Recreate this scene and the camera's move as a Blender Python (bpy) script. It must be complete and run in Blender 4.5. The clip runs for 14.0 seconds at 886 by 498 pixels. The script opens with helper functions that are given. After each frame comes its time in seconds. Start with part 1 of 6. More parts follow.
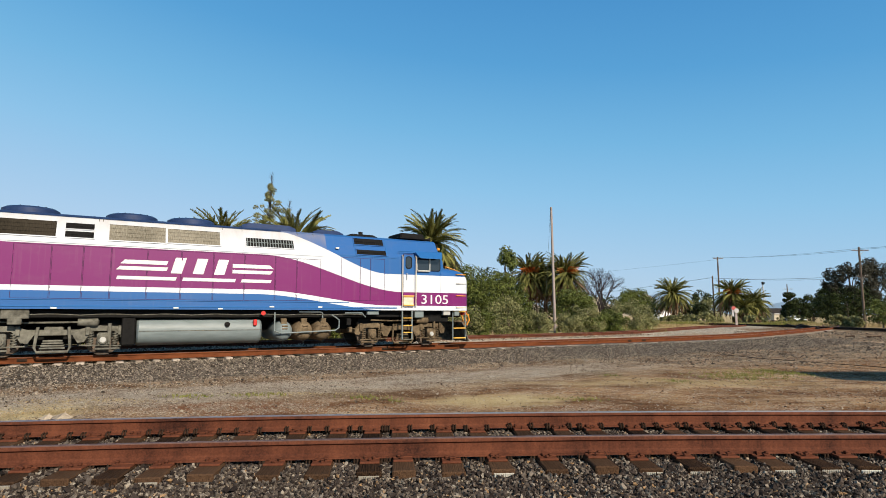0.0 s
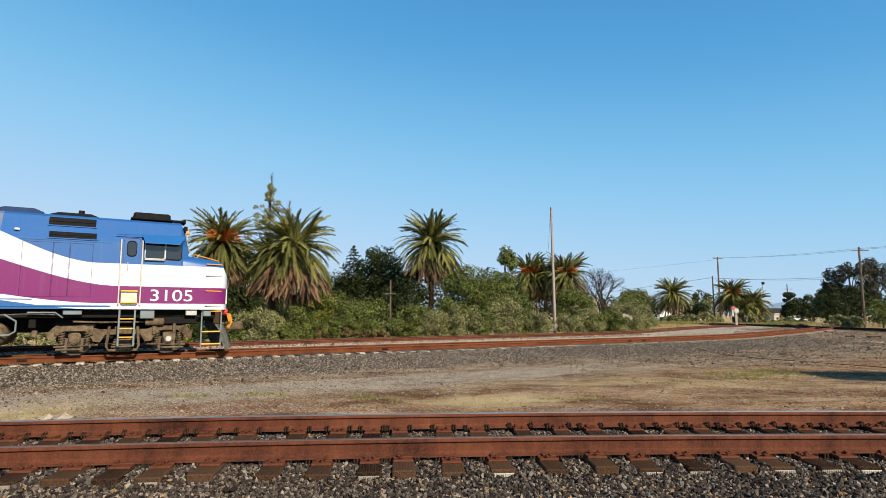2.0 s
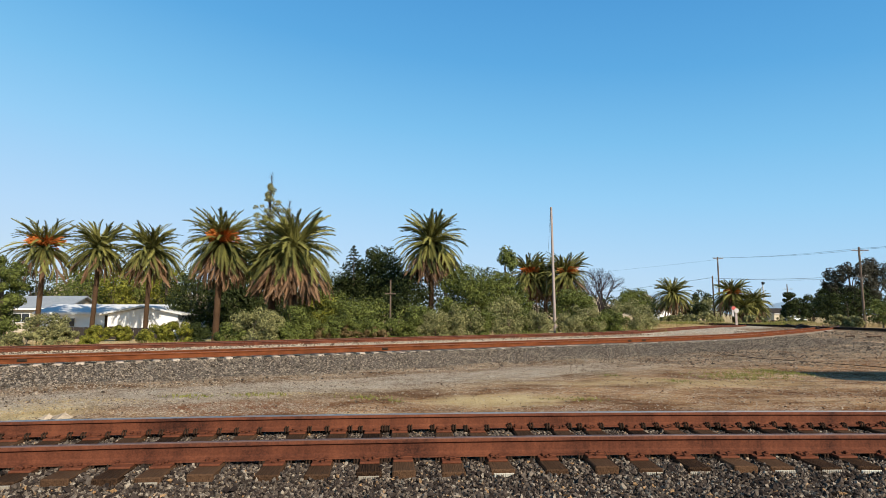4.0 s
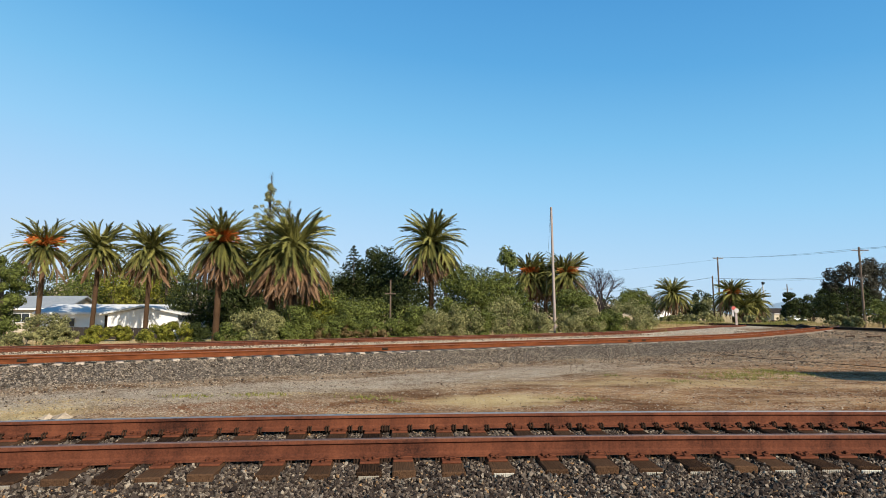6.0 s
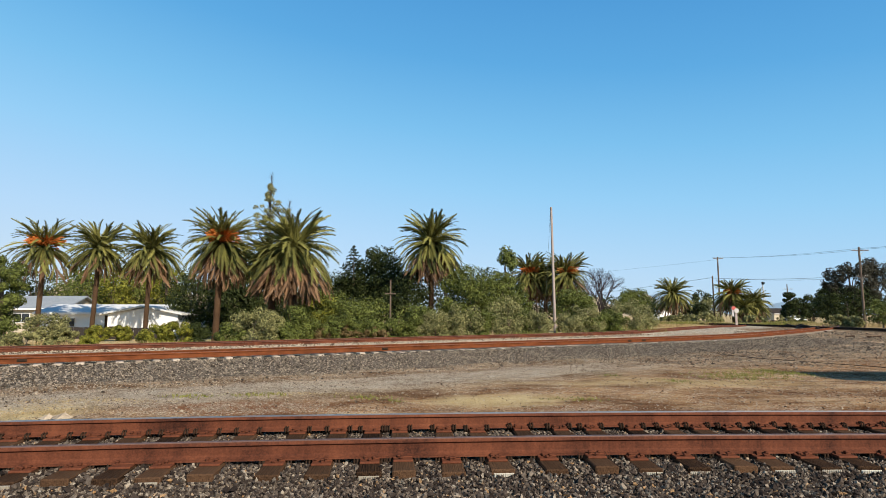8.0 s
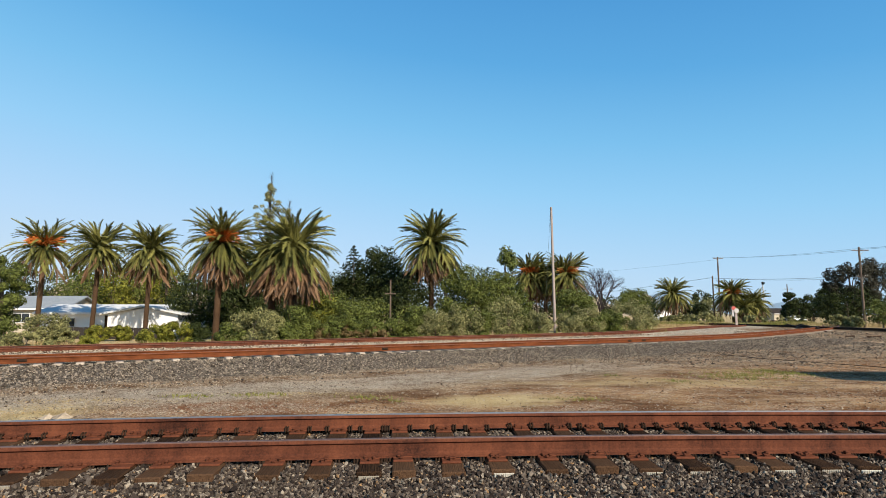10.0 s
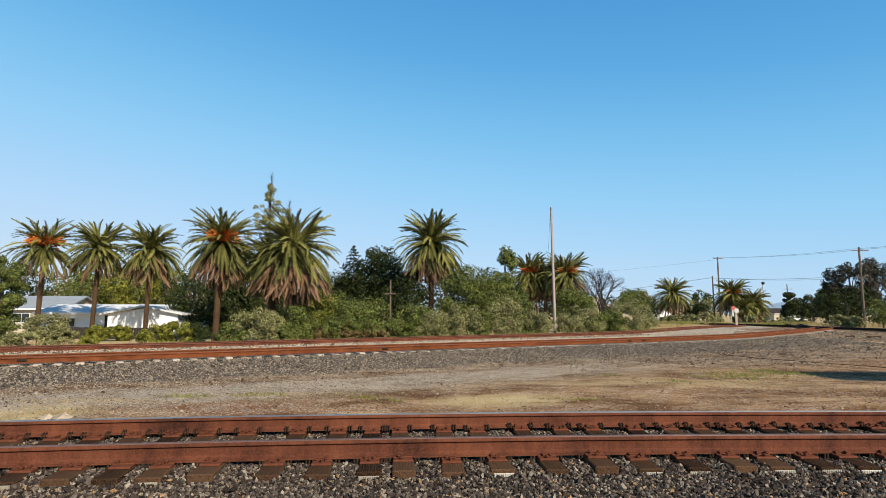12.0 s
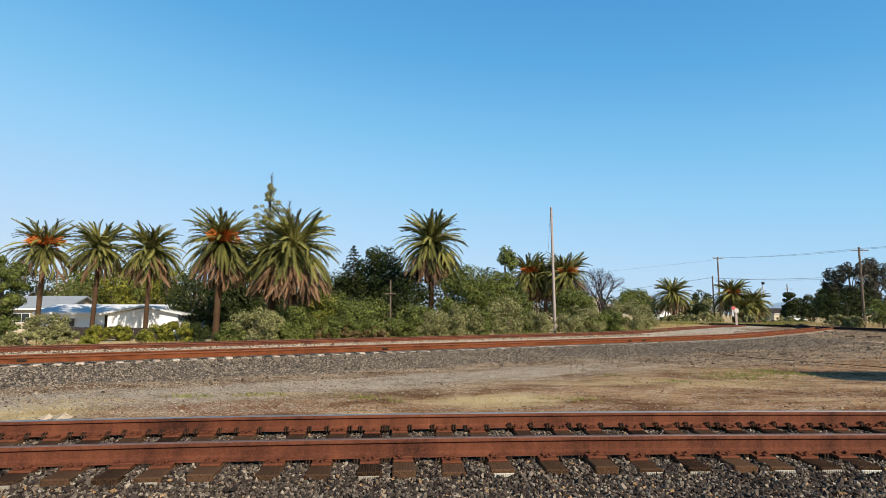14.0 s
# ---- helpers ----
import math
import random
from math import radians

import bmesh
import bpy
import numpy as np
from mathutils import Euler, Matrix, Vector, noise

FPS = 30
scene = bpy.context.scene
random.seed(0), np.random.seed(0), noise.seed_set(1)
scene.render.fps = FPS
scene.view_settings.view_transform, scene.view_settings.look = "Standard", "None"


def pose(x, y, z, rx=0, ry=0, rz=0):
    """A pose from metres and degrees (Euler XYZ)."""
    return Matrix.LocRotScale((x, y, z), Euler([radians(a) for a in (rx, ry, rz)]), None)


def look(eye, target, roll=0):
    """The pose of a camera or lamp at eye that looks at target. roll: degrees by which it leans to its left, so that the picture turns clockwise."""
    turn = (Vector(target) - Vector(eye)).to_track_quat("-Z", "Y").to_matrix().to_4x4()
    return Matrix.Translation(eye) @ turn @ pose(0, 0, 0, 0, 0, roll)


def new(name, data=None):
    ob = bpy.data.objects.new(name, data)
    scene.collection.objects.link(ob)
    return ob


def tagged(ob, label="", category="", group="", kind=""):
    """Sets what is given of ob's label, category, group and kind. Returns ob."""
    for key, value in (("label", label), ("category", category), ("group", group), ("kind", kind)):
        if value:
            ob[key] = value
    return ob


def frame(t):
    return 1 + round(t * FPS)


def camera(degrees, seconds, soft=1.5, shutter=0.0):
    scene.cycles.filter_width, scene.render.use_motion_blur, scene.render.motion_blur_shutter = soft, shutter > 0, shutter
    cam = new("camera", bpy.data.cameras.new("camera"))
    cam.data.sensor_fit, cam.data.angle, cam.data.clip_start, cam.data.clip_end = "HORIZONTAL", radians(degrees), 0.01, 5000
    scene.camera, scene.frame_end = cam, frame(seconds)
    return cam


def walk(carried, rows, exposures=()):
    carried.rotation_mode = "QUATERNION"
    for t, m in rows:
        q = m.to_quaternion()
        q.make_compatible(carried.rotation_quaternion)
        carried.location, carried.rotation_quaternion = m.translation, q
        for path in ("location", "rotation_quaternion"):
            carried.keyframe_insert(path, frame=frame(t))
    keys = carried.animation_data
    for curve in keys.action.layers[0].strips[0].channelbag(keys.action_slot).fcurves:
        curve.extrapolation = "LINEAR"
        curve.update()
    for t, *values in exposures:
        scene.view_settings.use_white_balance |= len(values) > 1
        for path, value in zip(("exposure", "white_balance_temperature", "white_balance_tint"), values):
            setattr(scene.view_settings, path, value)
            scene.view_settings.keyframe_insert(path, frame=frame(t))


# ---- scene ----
cam = camera(75.1, 14.0, soft=0.8)
EYE = (0.0, 0.0, 1.72)
STILL = pose(*EYE, 90 + 6.49, 0, 0)
walk(cam, [(0.0, STILL), (14.0, STILL)], exposures=[(0.0, 0.24), (1.0, 0.30), (2.5, 0.38), (5.0, 0.43), (14.0, 0.43)])

# ---- daylight ----
SUN_EL, SUN_AZ = radians(31), math.atan2(0.55, -0.83)
world = bpy.data.worlds.new("sky")
scene.world = world
world.use_nodes = True
wn = world.node_tree.nodes
sky = wn.new("ShaderNodeTexSky")
sky.sky_type = "NISHITA"
sky.sun_disc = False
sky.sun_elevation, sky.sun_rotation = SUN_EL, SUN_AZ
sky.air_density, sky.dust_density, sky.ozone_density = 1.0, 0.6, 2.0
# clear air: blue paling to a white-blue haze low down, a little more so on the left; darkened overhead, out of view, to
# weaken the sky's fill light
way = wn.new("ShaderNodeSeparateXYZ")
haze = wn.new("ShaderNodeMath")
haze.operation = "MULTIPLY_ADD"
haze.inputs[1].default_value = 0.11
air = wn.new("ShaderNodeValToRGB")
AIR = [(0, (0.5395, 0.6795, 0.8388)), (0.1, (0.4452, 0.6654, 0.9047)), (0.22, (0.2918, 0.6105, 0.9047)), (0.31, (0.1912, 0.5271, 0.855)), (0.42, (0.1022, 0.402, 0.7682)), (0.55, (0.0612, 0.305, 0.6724)), (0.75, (0.0369, 0.1221, 0.2874)), (1.0, (0.0273, 0.0762, 0.162))]
while len(air.color_ramp.elements) < len(AIR):
    air.color_ramp.elements.new(0.5)
for e, (p, c) in zip(air.color_ramp.elements, AIR):
    e.position, e.color = p, (*c, 1)
scaled = wn.new("ShaderNodeVectorMath")
scaled.operation = "SCALE"
scaled.inputs["Scale"].default_value = 9.3
low = wn.new("ShaderNodeMix")
low.data_type = "RGBA"
low.inputs[0].default_value = 0.86
wl = world.node_tree.links
wl.new(wn.new("ShaderNodeTexCoord").outputs["Generated"], way.inputs[0])
wl.new(way.outputs["X"], haze.inputs[0])
wl.new(way.outputs["Z"], haze.inputs[2])
wl.new(haze.outputs[0], air.inputs[0])
wl.new(air.outputs[0], scaled.inputs[0])
wl.new(sky.outputs[0], low.inputs[6])
wl.new(scaled.outputs[0], low.inputs[7])
wl.new(low.outputs[2], wn["Background"].inputs["Color"])
wn["Background"].inputs["Strength"].default_value = 0.0855
sun = new("sun", bpy.data.lights.new("sun", "SUN"))
sun.data.energy, sun.data.angle, sun.data.color = 5.0, radians(0.53), (1.0, 0.87, 0.70)
SUN_DIR = Vector((math.sin(SUN_AZ) * math.cos(SUN_EL), math.cos(SUN_AZ) * math.cos(SUN_EL), math.sin(SUN_EL)))
sun.matrix_world = look(SUN_DIR * 60, (0, 0, 0))

# ---- materials ----
def shader(name):
    m = bpy.data.materials.new(name)
    m.use_nodes = True
    nt = m.node_tree
    return m, nt, nt.nodes["Principled BSDF"]


def node(nt, kind, **values):
    n = nt.nodes.new(kind)
    for key, value in values.items():
        n.inputs[key].default_value = value
    return n


def ramp(nt, source, stops):
    r = nt.nodes.new("ShaderNodeValToRGB")
    els = r.color_ramp.elements
    while len(els) < len(stops):
        els.new(0.5)
    for e, (p, c) in zip(els, stops):
        e.position, e.color = p, (*c, 1)
    nt.links.new(source, r.inputs[0])
    return r.outputs[0]


def mixed(nt, fac, a, b, mode="MIX"):
    n = nt.nodes.new("ShaderNodeMix")
    n.data_type, n.blend_type = "RGBA", mode
    for socket, v in ((n.inputs[0], fac), (n.inputs[6], a), (n.inputs[7], b)):
        if isinstance(v, (int, float)):
            socket.default_value = v
        elif isinstance(v, tuple):
            socket.default_value = (*v, 1)
        else:
            nt.links.new(v, socket)
    return n.outputs[2]


def maths(nt, op, a, b=0.0):
    n = nt.nodes.new("ShaderNodeMath")
    n.operation = op
    for socket, v in ((n.inputs[0], a), (n.inputs[1], b)):
        if isinstance(v, (int, float)):
            socket.default_value = v
        else:
            nt.links.new(v, socket)
    return n.outputs[0]


def noise_out(nt, scale, detail=4.0, rough=0.6, stretch=None):
    co = nt.nodes.new("ShaderNodeTexCoord").outputs["Object"]
    if stretch:
        mp = nt.nodes.new("ShaderNodeMapping")
        mp.inputs["Scale"].default_value = stretch
        nt.links.new(co, mp.inputs[0])
        co = mp.outputs[0]
    n = node(nt, "ShaderNodeTexNoise", Scale=scale, Detail=detail, Roughness=rough)
    nt.links.new(co, n.inputs["Vector"])
    return n.outputs["Fac"]


def bumped(nt, bsdf, height, strength=0.3, distance=0.01):
    b = node(nt, "ShaderNodeBump", Strength=strength, Distance=distance)
    nt.links.new(height, b.inputs["Height"])
    nt.links.new(b.outputs[0], bsdf.inputs["Normal"])


def surface(name, dark, light, rough=0.6, metal=0.0, scale=8.0, big=0.7, bump=0.2, dist=0.01, stretch=None, per=None, gloss=None, vary=0.55):
    """Two tones over two scales of noise; per: 'island' or 'object' shifts the tone piece by piece."""
    m, nt, b = shader(name)
    fine = noise_out(nt, scale, stretch=stretch)
    broad = noise_out(nt, big, detail=2)
    both = maths(nt, "ADD", maths(nt, "MULTIPLY", fine, 0.6), maths(nt, "MULTIPLY", broad, 0.4))
    if per:
        r = nt.nodes.new("ShaderNodeObjectInfo").outputs["Random"] if per == "object" else nt.nodes.new("ShaderNodeNewGeometry").outputs["Random Per Island"]
        both = maths(nt, "ADD", both, maths(nt, "MULTIPLY", maths(nt, "SUBTRACT", r, 0.5), vary))
    nt.links.new(ramp(nt, both, [(0.3, dark), (0.7, light)]), b.inputs["Base Color"])
    b.inputs["Roughness"].default_value, b.inputs["Metallic"].default_value = rough, metal
    b.inputs["Specular IOR Level"].default_value = gloss if gloss is not None else (0.06 if rough >= 0.7 else 0.3)
    if bump:
        bumped(nt, b, fine, bump, dist)
    return m


def leaf_material(name, dark, light, per="island"):
    """Thin leaves: some light passes through them."""
    m, nt, b = shader(name)
    r = nt.nodes.new("ShaderNodeObjectInfo" if per == "object" else "ShaderNodeNewGeometry").outputs["Random" if per == "object" else "Random Per Island"]
    v = maths(nt, "ADD", maths(nt, "MULTIPLY", r, 0.5), maths(nt, "MULTIPLY", noise_out(nt, 0.75, 2), 0.5))
    c = ramp(nt, v, [(0.15, dark), (0.8, light)])
    nt.links.new(c, b.inputs["Base Color"])
    b.inputs["Roughness"].default_value = 0.55
    b.inputs["Specular IOR Level"].default_value = 0.12
    t = nt.nodes.new("ShaderNodeBsdfTranslucent")
    nt.links.new(c, t.inputs["Color"])
    mx = nt.nodes.new("ShaderNodeMixShader")
    mx.inputs[0].default_value = 0.16
    nt.links.new(b.outputs[0], mx.inputs[1])
    nt.links.new(t.outputs[0], mx.inputs[2])
    nt.links.new(mx.outputs[0], nt.nodes["Material Output"].inputs["Surface"])
    return m


def livery_material():
    """Blue, white and purple bands that sweep down towards the cab, in the engine's own space."""
    m, nt, b = shader("livery_paint")
    sep = nt.nodes.new("ShaderNodeSeparateXYZ")
    nt.links.new(nt.nodes.new("ShaderNodeTexCoord").outputs["Object"], sep.inputs[0])
    x, z = sep.outputs["X"], sep.outputs["Z"]

    def above(x0, x1, z0, z1):
        mr = nt.nodes.new("ShaderNodeMapRange")
        mr.interpolation_type = "SMOOTHSTEP"
        nt.links.new(x, mr.inputs["Value"])
        for key, v in (("From Min", x0), ("From Max", x1), ("To Min", z0), ("To Max", z1)):
            mr.inputs[key].default_value = v
        return maths(nt, "GREATER_THAN", z, mr.outputs[0])
    blue, white, purple = (0.016, 0.105, 0.32), (0.62, 0.65, 0.69), (0.17, 0.007, 0.115)
    c = mixed(nt, above(-0.03, 5.27, 2.03, 1.46), blue, white)
    c = mixed(nt, above(-0.03, 5.27, 2.19, 1.66), c, purple)
    c = mixed(nt, above(0.17, 5.77, 3.46, 2.21), c, white)
    c = mixed(nt, above(0.37, 5.17, 4.46, 2.93), c, blue)
    grime = noise_out(nt, 1.3, 5, 0.65, (0.6, 1, 1.5))
    c = mixed(nt, maths(nt, "MULTIPLY", ramp(nt, grime, [(0.52, (0, 0, 0)), (0.8, (1, 1, 1))]), 0.12), c, (0.22, 0.18, 0.15))
    # upper panels turn brown-grey with height, broken up by noise
    high = nt.nodes.new("ShaderNodeMapRange")
    nt.links.new(z, high.inputs["Value"])
    high.inputs["From Min"].default_value, high.inputs["From Max"].default_value = 3.5, 4.3
    upper_tone = maths(nt, "MULTIPLY", maths(nt, "MULTIPLY", high.outputs[0], noise_out(nt, 1.6, 5, 0.7, (1.6, 1, 0.5))), maths(nt, "LESS_THAN", x, 2.6))
    c = mixed(nt, maths(nt, "MULTIPLY", upper_tone, 0.75), c, (0.30, 0.25, 0.20))
    streak = noise_out(nt, 5.0, 3, 0.6, (2.2, 1, 0.12))
    c = mixed(nt, maths(nt, "MULTIPLY", ramp(nt, streak, [(0.58, (0, 0, 0)), (0.8, (1, 1, 1))]), 0.10), c, (0.3, 0.26, 0.22))
    nt.links.new(c, b.inputs["Base Color"])
    b.inputs["Roughness"].default_value = 0.38
    bumped(nt, b, noise_out(nt, 0.9, 2), 0.15, 0.03)
    return m


LIVERY = livery_material()
WHITE = surface("white_lettering", (0.64, 0.64, 0.62), (0.74, 0.74, 0.72), 0.45, bump=0)
DARKBLUE = surface("dark_blue_roof_paint", (0.012, 0.025, 0.07), (0.025, 0.05, 0.13), 0.5)
PANELBLUE = surface("blue_paint", (0.02, 0.115, 0.32), (0.026, 0.14, 0.38), 0.4, bump=0.05)
SEAM = surface("door_seam_shadow_gap", (0.05, 0.02, 0.05), (0.07, 0.03, 0.07), 0.7, bump=0)
BLACK = surface("black_underframe", (0.008, 0.008, 0.008), (0.02, 0.019, 0.018), 0.7)
TANK = surface("grey_tank_paint", (0.135, 0.165, 0.165), (0.215, 0.25, 0.25), 0.45, scale=5, stretch=(0.4, 1, 2))
TRUCKGREY = surface("dusty_grey_truck_paint", (0.03, 0.028, 0.022), (0.23, 0.22, 0.18), 0.75, scale=7)
TRUCKBROWN = surface("brake_dust_brown_truck", (0.025, 0.018, 0.011), (0.23, 0.17, 0.105), 0.8, scale=6)
WHEEL = surface("worn_wheel_steel", (0.06, 0.045, 0.035), (0.16, 0.12, 0.09), 0.6, 0.3)
ORANGE = surface("orange_grab_paint", (0.70, 0.24, 0.03), (0.85, 0.36, 0.05), 0.5, bump=0.05)
YELLOW = surface("yellow_step_paint", (0.70, 0.38, 0.06), (0.85, 0.50, 0.10), 0.55)
REDPAINT = surface("red_paint", (0.45, 0.02, 0.02), (0.6, 0.04, 0.03), 0.5, bump=0.05)
MESH_DARK = surface("sooty_radiator_mesh", (0.012, 0.010, 0.007), (0.055, 0.045, 0.032), 0.7, scale=14, stretch=(3, 1, 0.4))
MESH_GOLD = surface("dusty_radiator_mesh", (0.07, 0.062, 0.045), (0.33, 0.30, 0.235), 0.7, scale=14, stretch=(3, 1, 0.4))
RIM = surface("bare_frame_metal", (0.42, 0.41, 0.38), (0.6, 0.59, 0.55), 0.4, 0.3)
CREAM = surface("rust_stained_cream_paint", (0.55, 0.42, 0.26), (0.78, 0.72, 0.60), 0.5, scale=4)
GLASS, _nt, _b = shader("tinted_cab_glass")
_b.inputs["Base Color"].default_value = (0.02, 0.025, 0.03, 1)
_b.inputs["Roughness"].default_value = 0.06
_b.inputs["Specular IOR Level"].default_value = 0.9
def rust_material():
    """Rail rust: dull red-brown with darker runs down the web and brighter scale on the foot."""
    m, nt, b = shader("rusty_rail_steel")
    broad, runs, fine = noise_out(nt, 1.3, 4, 0.6), noise_out(nt, 7.0, 4, 0.65, (1.6, 1, 0.12)), noise_out(nt, 45, 4, 0.7)
    v = maths(nt, "ADD", maths(nt, "MULTIPLY", broad, 0.45), maths(nt, "ADD", maths(nt, "MULTIPLY", runs, 0.22), maths(nt, "MULTIPLY", fine, 0.33)))
    c = ramp(nt, v, [(0.36, (0.024, 0.009, 0.006)), (0.47, (0.085, 0.028, 0.015)), (0.60, (0.15, 0.050, 0.025)), (0.74, (0.25, 0.10, 0.05))])
    nt.links.new(c, b.inputs["Base Color"])
    b.inputs["Roughness"].default_value, b.inputs["Specular IOR Level"].default_value = 0.8, 0.15
    bumped(nt, b, fine, 0.4, 0.004)
    return m


RUST = rust_material()
RUST_ORANGE = surface("bright_rust_rail", (0.075, 0.024, 0.010), (0.20, 0.066, 0.026), 0.8, 0.1, scale=6, stretch=(0.3, 1, 1))
POLISHED = surface("worn_bright_rail_head", (0.26, 0.24, 0.24), (0.42, 0.40, 0.40), 0.34, 0.8, scale=20, bump=0.05)
DULLHEAD = surface("lightly_rusted_rail_head", (0.10, 0.055, 0.042), (0.20, 0.115, 0.09), 0.55, 0.3, scale=20, bump=0.05)
TIE = surface("creosoted_weathered_tie_wood", (0.010, 0.006, 0.004), (0.115, 0.064, 0.036), 0.9, scale=10, stretch=(9, 0.35, 6), bump=0.9, dist=0.02, per="object", vary=0.25)
TIE_END = surface("pale_tie_end_plate", (0.30, 0.27, 0.22), (0.55, 0.52, 0.45), 0.6, 0.2, scale=12, per="object")
TIE_FAR = surface("pale_weathered_tie", (0.26, 0.21, 0.165), (0.48, 0.41, 0.34), 0.9, scale=12, per="object")
BARK = surface("palm_trunk_bark", (0.030, 0.018, 0.011), (0.12, 0.073, 0.043), 0.9, scale=9, stretch=(1, 1, 4), bump=0.9, dist=0.05)
TREEBARK = surface("tree_bark", (0.06, 0.045, 0.035), (0.16, 0.13, 0.10), 0.9, scale=6, bump=0.6, dist=0.03)
GREYBARK = surface("grey_bare_twigs", (0.03, 0.024, 0.025), (0.085, 0.07, 0.07), 0.9, scale=6)
POLE = surface("weathered_pole_wood", (0.24, 0.19, 0.17), (0.42, 0.355, 0.325), 0.85, scale=7, stretch=(4, 4, 0.3))
POLEDARK = surface("dark_pole_wood", (0.08, 0.06, 0.045), (0.18, 0.14, 0.11), 0.85, scale=7)
WIRE = surface("wire_insulation", (0.02, 0.02, 0.02), (0.04, 0.04, 0.04), 0.6, bump=0)
FROND = leaf_material("palm_frond_green", (0.014, 0.020, 0.006), (0.26, 0.25, 0.072), "object")
FROND_DEAD = leaf_material("dry_palm_frond", (0.04, 0.021, 0.011), (0.33, 0.20, 0.115), "object")
FRUIT = surface("orange_date_clusters", (0.42, 0.11, 0.025), (0.66, 0.24, 0.06), 0.7, scale=12, per="island")
LEAF_DARK = leaf_material("dark_green_leaf", (0.005, 0.010, 0.004), (0.055, 0.070, 0.020))
LEAF_MID = leaf_material("mid_green_leaf", (0.011, 0.020, 0.006), (0.185, 0.215, 0.052))
LEAF_GREY = leaf_material("grey_green_leaf", (0.030, 0.036, 0.012), (0.35, 0.34, 0.145))
LEAF_YELLOW = leaf_material("yellow_green_leaf", (0.035, 0.042, 0.008), (0.27, 0.27, 0.040))
LEAF_BROWN = leaf_material("dry_brown_leaf", (0.07, 0.05, 0.02), (0.18, 0.13, 0.06))
LEAF_OLIVE = leaf_material("olive_eucalyptus_leaf", (0.010, 0.011, 0.007), (0.072, 0.066, 0.044))
STRAW = leaf_material("dry_straw_grass", (0.26, 0.19, 0.09), (0.50, 0.39, 0.20))
WEED = leaf_material("green_weed", (0.09, 0.10, 0.025), (0.27, 0.265, 0.07))
STUCCO = surface("white_stucco", (0.70, 0.70, 0.70), (0.82, 0.82, 0.81), 0.8, scale=20)
ROOFGREY = surface("pale_gravel_roof", (0.52, 0.54, 0.55), (0.68, 0.70, 0.71), 0.9, scale=6)
SLATE = surface("blue_grey_roof", (0.20, 0.23, 0.26), (0.30, 0.33, 0.36), 0.8, scale=6)
TANWALL = surface("tan_wall_paint", (0.40, 0.35, 0.27), (0.52, 0.46, 0.36), 0.8, scale=6)
FENCE = surface("dark_fence_boards", (0.02, 0.018, 0.016), (0.06, 0.05, 0.045), 0.9, scale=10)
CARWHITE = surface("white_car_paint", (0.70, 0.71, 0.72), (0.78, 0.79, 0.80), 0.25, bump=0)
HILL = surface("dry_tan_hills", (0.30, 0.24, 0.17), (0.42, 0.35, 0.25), 0.95, scale=0.02, big=0.005, bump=0)
# the far ridge's blue is air haze put into its colour
FARHILL = surface("haze_tinted_ridge", (0.24, 0.34, 0.44), (0.28, 0.38, 0.47), 1.0, scale=0.01, big=0.004, bump=0)
FADED = surface("faded_red_paint", (0.42, 0.07, 0.06), (0.52, 0.13, 0.11), 0.6, bump=0)
CLIP = surface("dark_clip_steel", (0.012, 0.008, 0.006), (0.05, 0.03, 0.02), 0.7, 0.2)
SIGNWHITE = surface("white_sign_paint", (0.42, 0.40, 0.38), (0.55, 0.53, 0.50), 0.5, bump=0)
def stone_material(name, per):
    """Crushed rock: greys piece by piece, now and then a pale or tan one."""
    m, nt, b = shader(name)
    r = nt.nodes.new("ShaderNodeObjectInfo").outputs["Random"] if per == "object" else nt.nodes.new("ShaderNodeNewGeometry").outputs["Random Per Island"]
    c = ramp(nt, r, [(0.0, (0.016, 0.012, 0.011)), (0.5, (0.068, 0.054, 0.046)), (0.84, (0.165, 0.138, 0.113)), (0.96, (0.34, 0.30, 0.245)), (0.985, (0.31, 0.19, 0.095))])
    n = noise_out(nt, 60, 4, 0.7)
    nt.links.new(mixed(nt, 1.0, c, ramp(nt, n, [(0.35, (0.65, 0.63, 0.60)), (0.65, (1.15, 1.13, 1.1))]), "MULTIPLY"), b.inputs["Base Color"])
    b.inputs["Roughness"].default_value, b.inputs["Specular IOR Level"].default_value = 0.85, 0.1
    bumped(nt, b, n, 0.6, 0.004)
    return m


STONE = stone_material("grey_ballast_stone", "island")
STONE_OBJ = stone_material("single_ballast_stone", "object")
STONE_BELT = surface("brown_grey_belt_stone", (0.05, 0.04, 0.032), (0.27, 0.225, 0.175), 0.85, scale=30, big=6, per="island", vary=0.6)
STONE_PALE = surface("pale_gravel_stone", (0.075, 0.052, 0.036), (0.42, 0.35, 0.265), 0.85, scale=30, big=6, per="island", vary=0.8)


